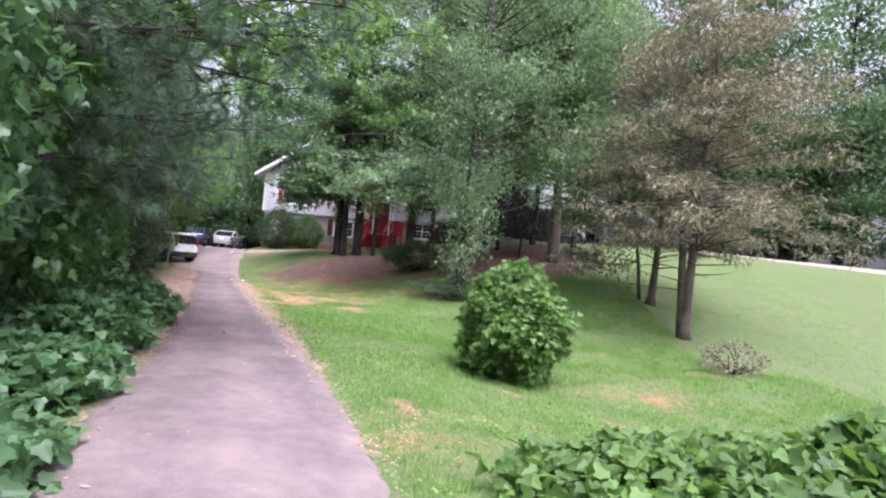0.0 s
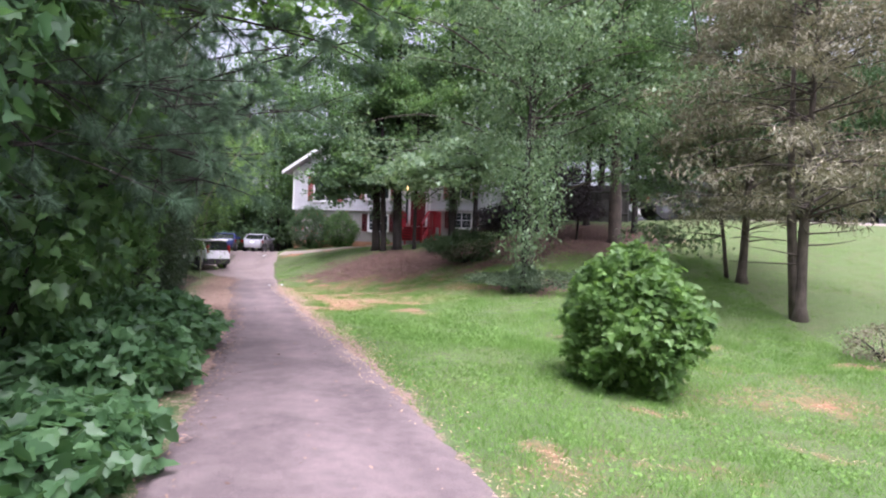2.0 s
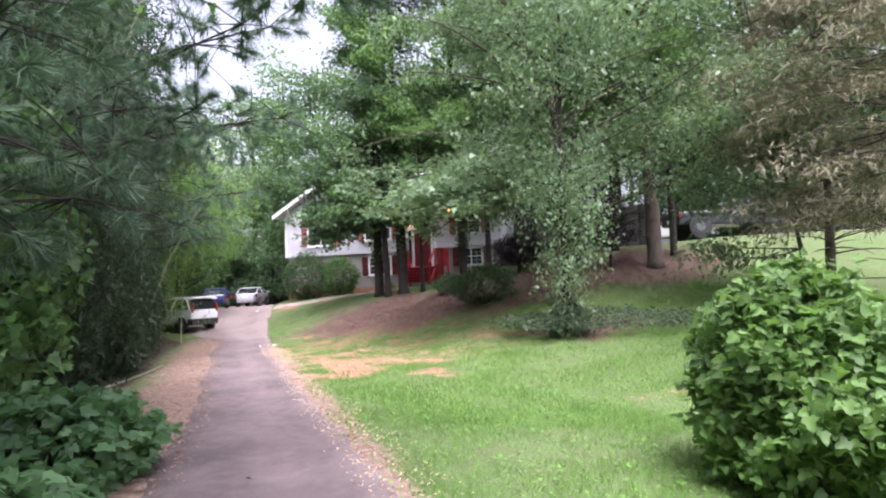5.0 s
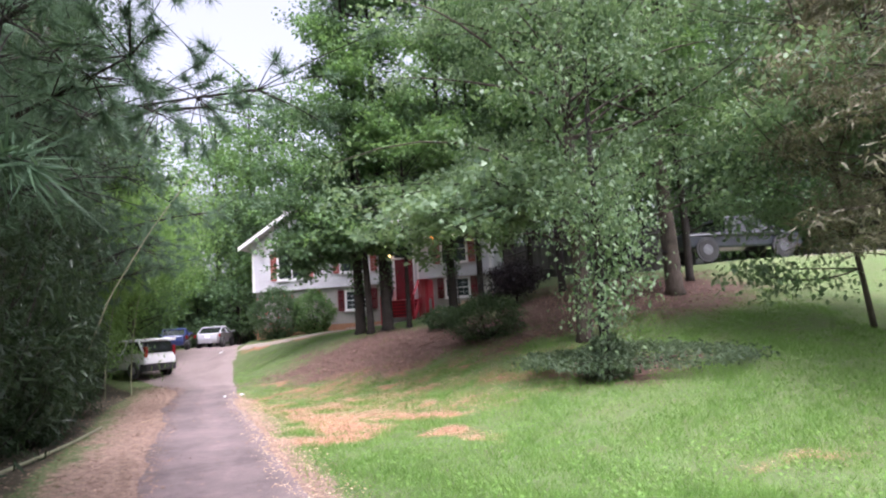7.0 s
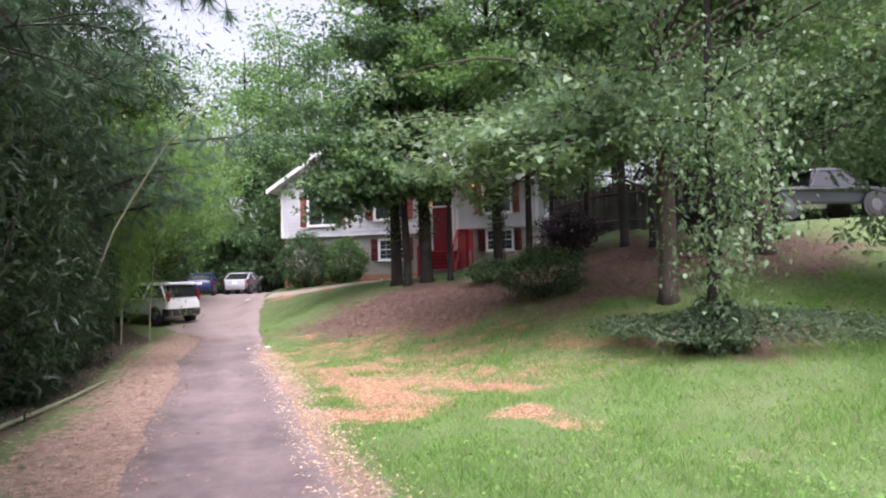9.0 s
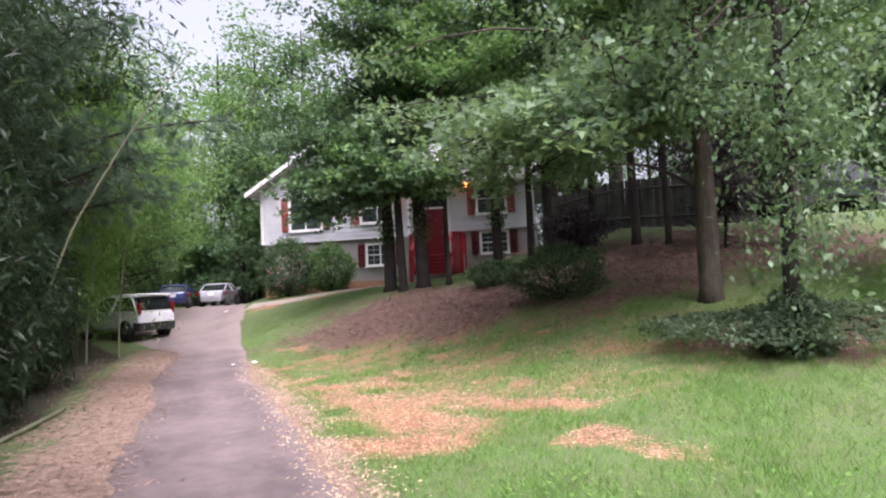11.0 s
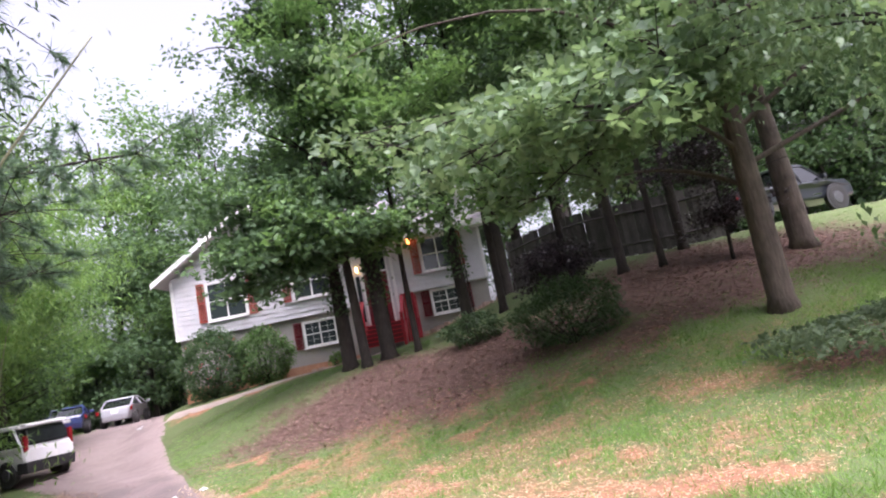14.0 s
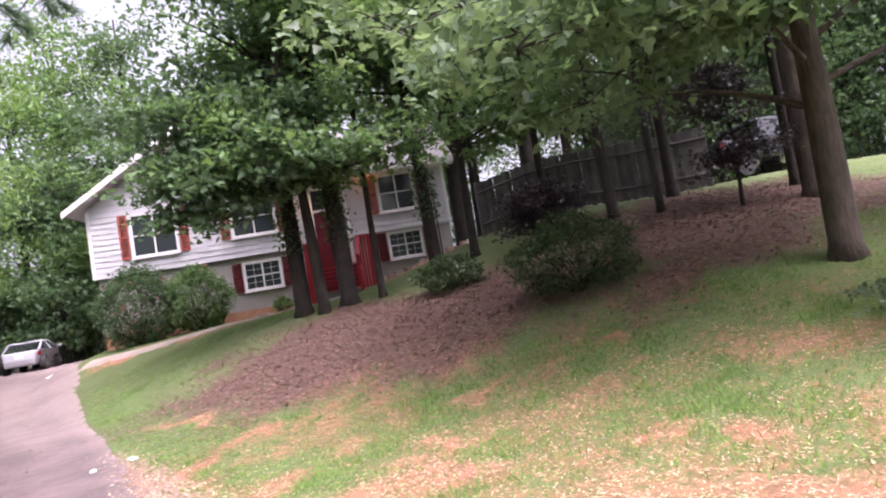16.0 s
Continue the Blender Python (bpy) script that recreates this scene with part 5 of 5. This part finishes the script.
pine("pine tree with drooping boughs in the thicket", -12.4, 20.4, 14, 0.16, [(3.1, -0.4, 3.8), (2.4, 0.9, 3.4), (3.9, 0.6, 4.6), (2.2, -1.6, 4.6), (3.4, -1.6, 5.4), (1.4, 1.8, 4.0)], 102)
pine("pine tree leaning from the vine wall", -5.6, 4.6, 11, 0.12, [(1.9, 1.0, 5.0), (2.5, 2.6, 5.6), (1.4, 3.4, 4.8), (2.9, 0.2, 6.4), (2.2, 4.2, 6.2), (2.0, 3.9, 2.6), (1.6, 4.3, 2.4), (1.9, 3.4, 3.2), (3.4, 3.6, 4.3), (4.6, 2.6, 4.6), (4.2, 4.4, 4.9), (3.0, 5.0, 4.2)], 103, 3)


# ---- neighbour's side: fence, road, house ----
def build_fence():
    f = thing("wooden_fence", pose(0, 0, 0), "weathered grey wooden privacy fence", "fence")
    a, b = np.array((-1.5, 35.0)), np.array((4.6, 31.4))
    n = int(np.linalg.norm(b - a) / 0.15)
    ang = math.degrees(math.atan2(*(b - a)[::-1]))
    shared = None
    for i in range(n):
        p = a + (b - a) * (i + 0.5) / n
        z = hland(*p)
        if shared is None:
            g = Geo()
            g.box(-0.078, 0.078, -0.011, 0.011, 0.03, 1.78)
            shared = g.mesh("fence_board", FENCE_WOOD)
        ob = new("fence_board", shared)
        ob.parent = f
        ob.matrix_world = pose(p[0], p[1], z + 0.02 * math.sin(i * 2.3), 0, 0.6 * math.sin(i * 1.7), ang)
    for z in (0.4, 1.45):
        g = Geo()
        q = [a + (b - a) * u for u in np.linspace(0, 1, 10)]
        g.tube([(x, y - 0.05, hland(x, y) + z) for x, y in q], [0.045] * 10, 4)
        part("fence_rail", g, FENCE_WOOD, f)
    for u in np.linspace(0, 1, 4):
        p = a + (b - a) * u
        g = Geo()
        g.box(p[0] - 0.05, p[0] + 0.05, p[1] + 0.02, p[1] + 0.12, hland(*p) - 0.2, hland(*p) + 1.85)
        part("fence_post", g, FENCE_WOOD, f)


build_fence()


def ribbon(name, label, pts, half, lift, material, category):
    p = np.array(pts, float)
    t = np.linspace(0, 1, 60)
    u = np.linspace(0, 1, len(p))
    x, y = np.interp(t, u, p[:, 0]), np.interp(t, u, p[:, 1])
    dx, dy = np.gradient(x), np.gradient(y)
    n = np.hypot(dx, dy)
    v = []
    for i in range(60):
        for k in np.linspace(-1, 1, 5):
            a, b = x[i] - dy[i] / n[i] * half * k, y[i] + dx[i] / n[i] * half * k
            v.append((a, b, hland(a, b) + lift - (0.04 if abs(k) == 1 else 0)))
    i = np.arange(59)[:, None] * 5 + np.arange(4)[None, :]
    q = np.stack([i, i + 5, i + 6, i + 1], -1).reshape(-1, 4)[:, ::-1]
    return tagged(new(name, fast_mesh(name, np.array(v), q, material)), label, category, kind="structure")


ribbon("road", "pale concrete neighbouring drive", [(4.8, 37.6), (8.0, 36.4), (11.5, 33.6), (15, 31.6), (22, 30), (45, 28)], 0.95, 0.03, CONCRETE, "road")
ribbon("garden_path", "narrow pale path along the house front", [(-14.2, 35.6), (-11.5, 35.0), (-8.6, 34.7), (-6.4, 34.4)], 0.45, 0.03, CONCRETE, "path")
rng = np.random.default_rng(9)
for i in range(46):
    u = i / 45
    x = -9.2 + 7.0 * u + rng.normal() * 0.06
    y = 36.2 - 0.55 * u + rng.normal() * 0.1 - (1.2 if 0.28 < u < 0.62 else 0)
    if 0.28 < u < 0.62:
        continue
    g = Geo()
    s = rng.uniform(0.1, 0.2)
    an = np.linspace(0, 2 * np.pi, 8)[:-1]
    k = s * (1 + rng.normal(size=7) * 0.12)
    g.add([(math.cos(a) * r * 1.2, math.sin(a) * r * 0.8, -0.05) for a, r in zip(an, k)] + [(math.cos(a) * r * 0.95, math.sin(a) * r * 0.6, s * 0.7) for a, r in zip(an, k)], [tuple(range(7, 14)), tuple(range(6, -1, -1))] + [(j, (j + 1) % 7, 7 + (j + 1) % 7, 7 + j) for j in range(7)])
    ob = part("border_stone", g, STONE)
    ob.matrix_world = pose(x, y, hland(x, y), 0, 0, rng.uniform(0, 180))
    tagged(ob, "rough pinkish stone edging the flower bed", "stone", "bed edging stones")


def build_neighbour():
    z = hland(13, 46)
    h = thing("neighbour_house", pose(9.0, 47, z, 0, 0, -20), "pale grey neighbouring house behind the trees", "house")
    g = Geo()
    g.box(0, 13, 0, 8, -1.5, 3.4)
    part("wall", g, SIDING, h)
    g = Geo()
    g.prism([(-0.5, 3.402), (13.5, 3.402), (12.5, 6), (0.5, 6)], -0.6, 8.6)
    part("roof", g, SHINGLE, h)
    for i in range(4):
        window_unit(h, 1.2 + i * 3, 2.5 + i * 3, 1.0, 2.4, -0.03)
        c = Geo()
        c.box(0.3 + i * 4, 0.5 + i * 4, -1.6, -1.4, -1.5, 3.35)
        part("porch_post", c, TRIM, h)
    g = Geo()
    g.box(0, 13, -1.8, 0, 3.2, 3.38)
    part("porch_roof", g, SHINGLE, h)


build_neighbour()

g = Geo()
g.tube([(0, 0, -0.1), (0, 0, 0.26)], [0.012, 0.012], 6)
lamp_post = thing("garden_light", pose(-2.55, 32.9, hland(-2.55, 32.9)), "small white globe light on a stake", "lamp")
part("stake", g, PLASTIC, lamp_post)
g = Geo()
g.tube([(0, 0, 0.26), (0, 0, 0.3), (0, 0, 0.36), (0, 0, 0.4)], [0.03, 0.06, 0.06, 0.025], 10)
part("globe", g, PAPER, lamp_post, smooth=True)

# ---- woods all round ----
stock = [
    tree("woodland_tree", "tall woodland tree in full leaf", -24, 30, 19, 0.26, (3.5, 4.6, 4.6), 300, 30, 0.3, LEAF, 201, limbs=14, clump_r=0.8, group="surrounding woods", coarse=True),
    tree("woodland_tree", "tall woodland tree in full leaf", 24, 44, 21, 0.28, (4.5, 5.0, 5.0), 320, 30, 0.32, LEAF_DARK, 202, limbs=14, clump_r=0.85, group="surrounding woods", coarse=True),
    tree("woodland_tree", "tall woodland tree in full leaf", -4, 52, 22, 0.3, (5, 5.4, 5.0), 340, 30, 0.32, LEAF, 203, limbs=16, clump_r=0.9, group="surrounding woods", coarse=True),
    tree("woodland_tree", "leafy understorey tree in the woods", -17, 15, 11, 0.14, (0.8, 3.6, 3.6), 300, 30, 0.24, LEAF_DARK, 204, limbs=12, clump_r=0.7, group="surrounding woods", coarse=True),
]
rng = np.random.default_rng(77)
spots = []
for k in range(15):
    spots.append((-18 - rng.uniform(0, 8), -4 + k * 3.2, (0, 3, 3)[k % 3]))
for k in range(16):
    spots.append((-34 + k * 4.6 + rng.normal(), 51 + rng.uniform(0, 9), (2, 1, 0)[k % 3]))
for k in range(14):
    spots.append((-30 + k * 4.5 + rng.normal(), 48.5 + rng.uniform(0, 3), 3))
for k in range(11):
    spots.append((27 + rng.uniform(0, 9), 2 + k * 4.6, (1, 0, 3)[k % 3]))
for k in range(8):
    spots.append((6 + k * 3.2 + rng.normal(), 40 + rng.uniform(0, 4), (1, 3)[k % 2]))
for x, y in ((-1.2, 39.5), (1.6, 38.2), (4.5, 41), (0.5, 43), (-15.5, 50), (-9, 47.5), (-24, 40), (-14.5, 8), (-13.5, 3), (-11, -2), (-15.5, 12.5), (-16.5, 19), (-17, 23.5)):
    spots.append((x, y, 3 if x < -10 and y < 30 else (0, 1, 2)[int(abs(x * 7)) % 3]))
for k in range(9):
    spots.append((-24 + k * 6, -13 - rng.uniform(0, 5), (0, 1, 3)[k % 3]))
for k in range(12):
    spots.append((-32 + k * 2.6 + rng.normal() * 0.5, 50 + 0.9 * (k % 3), 3))
for k in range(13):
    spots.append((11 + k * 1.7 + rng.normal() * 0.5, 43.5 - k * 1.1, 3))
for x, y, kind in spots:
    s = rng.uniform(0.8, 1.12)
    az = math.degrees(math.atan2(x + 4, y - 12))
    if -36 < az < -26 and y > 12:
        s *= 0.6
    if x > 24:
        s *= 0.72
    elif y > 46 and x > -8:
        s *= 0.8
    t = copy_thing(stock[kind], pose(x, y, hland(x, y) - 0.05, 0, 0, rng.uniform(0, 360)) @ Matrix.Diagonal((s, s, s, 1)))

# ---- small things ----
def litter_piece(name, label, x, y, s, seed):
    rng = np.random.default_rng(seed)
    g = Geo()
    k = 9
    an = np.linspace(0, 2 * np.pi, k + 1)[:-1]
    r = s * (1 + 0.3 * rng.normal(size=k))
    z = 0.012 + np.abs(rng.normal(size=k)) * 0.03
    g.add([(0, 0, 0.05)] + [(a * math.cos(b), a * math.sin(b), c) for a, b, c in zip(r, an, z)] + [(0, 0, 0.03)] + [(a * math.cos(b) * 0.97, a * math.sin(b) * 0.97, c - 0.012) for a, b, c in zip(r, an, z)],
          [(0, 1 + i, 1 + (i + 1) % k) for i in range(k)] + [(k + 1, k + 2 + (i + 1) % k, k + 2 + i) for i in range(k)] + [(1 + i, k + 2 + i, k + 2 + (i + 1) % k, 1 + (i + 1) % k) for i in range(k)])
    ob = part(name, g, PAPER)
    ob.matrix_world = pose(x, y, hland(x, y) + 0.02)
    return tagged(ob, label, "litter")


litter_piece("paper_scrap", "crumpled white paper at the driveway edge", -9.4, 24.3, 0.065, 1)
litter_piece("paper_scrap", "small torn white paper on the asphalt", -9.75, 24.0, 0.035, 2)
litter_piece("paper_scrap", "flattened white paper near the parked cars", -15.6, 36.2, 0.09, 3)


def scatter(name, label, n, region, accept, size, material, seed, category, lift=0.012, flatness=0.25, aspect=0.55):
    """Many loose leaves on the ground, as one heap of stuff."""
    rng = np.random.default_rng(seed)
    x, y = rng.uniform(region[0], region[1], n), rng.uniform(region[2], region[3], n)
    keep = rng.uniform(size=n) < accept(x, y)
    x, y = x[keep], y[keep]
    m = len(x)
    an = rng.uniform(0, 2 * np.pi, m)
    d = np.stack([np.cos(an), np.sin(an), rng.normal(size=m) * flatness], 1)
    s = np.stack([-np.sin(an), np.cos(an), rng.normal(size=m) * flatness], 1)
    ln = size * rng.uniform(0.5, 1.4, (m, 1))
    c = np.stack([x, y, land(x, y) + lift + rng.uniform(0, 0.015, m)], 1)
    v = np.stack([c - d * ln / 2, c + s * ln * aspect / 2 + (0, 0, 0.004), c + d * ln / 2, c - s * ln * aspect / 2 + (0, 0, 0.004)], 1)
    v[:, :, 2] = np.maximum(v[:, :, 2], (c[:, 2] - 0.006)[:, None])
    return tagged(new(name, fast_mesh(name, v.reshape(-1, 3), np.arange(4 * m).reshape(m, 4), material)), label, category, kind="stuff")


def off_drive(x, y):
    return (np.abs(x - drive_x(y)) > drive_half(y) - 0.06) * 1.0


def left_verge(x, y):
    side = drive_x(y) - drive_half(y) - x
    return sstep(0.5 + 2.2 * sstep(8, 13, y), 0.2, side) * sstep(-0.5, 0.0, side) * sstep(30, 27, y) * (0.35 + 0.65 * sstep(6, 11, y))


def right_verge(x, y):
    e = x - drive_x(y) - drive_half(y)
    return sstep(0.85, 0.2, e) * sstep(-0.45, -0.05, e) * sstep(7, 13, y) * sstep(26, 22, y)


scatter("dry_bamboo_leaves", "pale dry bamboo leaves along the driveway", 130000, (-16, 1, 0, 30), lambda x, y: left_verge(x, y), 0.065, VERGE_LEAF, 301, "leaves", 0.03, 0.2, 0.35)
scatter("wood_chips", "pale chips and dry leaves edging the asphalt", 120000, (-12, 1, 0, 27), lambda x, y: right_verge(x, y), 0.045, STRAW, 306, "leaves", 0.022, 0.2, 0.4)
scatter("straw_chips", "pale straw and chips over the bare clay", 420000, (-11, 7, 5, 28), lambda x, y: np.clip(worn_mask(x, y) * 1.8 - 0.4, 0, 1) * np.where(x < 0.5, 0.35 + 0.65 * sstep(23.5, 21, y), 0.35) * off_drive(x, y), 0.042, STRAW, 302, "straw", 0.012, 0.16, 0.2)
scatter("fallen_leaves", "brown fallen leaves under the trees", 80000, (-11, 6, 19, 36), lambda x, y: np.clip(litter_mask(x, y) * 1.3 - 0.3, 0, 1) * off_drive(x, y) * (1 - 0.8 * np.clip(clay_mask(x, y), 0, 1)) * (x > drive_x(y)), 0.07, BROWN_LEAF, 303, "leaves", 0.01, 0.2, 0.5)
scatter("drive_leaves", "dry leaves blown over the asphalt", 11000, (-14, 3, 1, 28), lambda x, y: (1 - off_drive(x, y)) * (0.12 + 0.6 * np.exp(-((x - drive_x(y) + 0.1) / 0.18) ** 2) * sstep(13, 17, y) + 1.0 * (np.abs(y - 16.7 - 0.1 * (x + 6)) < 0.05 + 0.04 * np.sin(9 * x))), 0.05, VERGE_LEAF, 304, "leaves", 0.03)


def build_grass():
    """Blades over the lawn, thickest near the walk."""
    rng = np.random.default_rng(400)
    x0, y0 = [], []
    for reg, n in (((-6, 8, 1.5, 14), 260000), ((-10, 6, 13, 26), 420000), ((-11, 12, 20, 30), 60000), ((6, 20, 8, 28), 70000), ((-13, -5, 24, 34), 90000)):
        x0.append(rng.uniform(reg[0], reg[1], n))
        y0.append(rng.uniform(reg[2], reg[3], n))
    x, y = np.concatenate(x0), np.concatenate(y0)
    patch = 0.5 + 0.5 * np.sin(x * 1.7 + np.sin(y * 1.3) * 2) * np.sin(y * 1.1 + np.cos(x * 0.9) * 2)
    ok = (x - drive_x(y) > drive_half(y) + 0.02 + 0.12 * patch) & (rng.uniform(size=len(x)) < (1 - 0.93 * np.clip(worn_mask(x, y) * 2.0 - 0.4, 0, 1)) * (1 - 0.9 * verge_mask(x, y)) * (1 - 0.93 * np.clip(litter_mask(x, y) * 1.7 - 0.2, 0, 1)) * (0.45 + 0.55 * patch)) & (y < 33)
    x, y, patch = x[ok], y[ok], patch[ok]
    m = len(x)
    far = sstep(8, 22, np.hypot(x + 2, y - 8))
    ht = rng.uniform(0.03, 0.1, m) * (0.7 + 0.6 * patch) * (1 - 0.5 * far)
    an = rng.uniform(0, 2 * np.pi, m)
    w = rng.uniform(0.0026, 0.0056, m)
    z = land(x, y) - 0.005
    b = np.stack([x, y, z], 1)
    side = np.stack([np.cos(an), np.sin(an), 0 * an], 1) * w[:, None]
    bend = rng.normal(size=(m, 2)) * (0.05 + 0.02 * far)[:, None]
    tip = b + np.stack([bend[:, 0], bend[:, 1], ht], 1)
    v = np.stack([b - side, b + side, tip], 1).reshape(-1, 3)
    return tagged(new("lawn_grass", fast_mesh("lawn_grass", v, np.arange(3 * m).reshape(m, 3), GRASS)), "uneven green lawn grass blades", "grass", kind="stuff")


build_grass()
scatter("clover_weeds", "low clover and weeds in the near lawn", 26000, (-4, 8, 2, 16), lambda x, y: off_drive(x, y) * (x > drive_x(y)) * (0.25 + 0.75 * (np.sin(x * 2.1) * np.sin(y * 1.7 + x) > 0.15)) * (1 - np.clip(worn_mask(x, y) * 2, 0, 1)), 0.04, GRASS, 305, "weeds", 0.05, 0.4, 0.8)
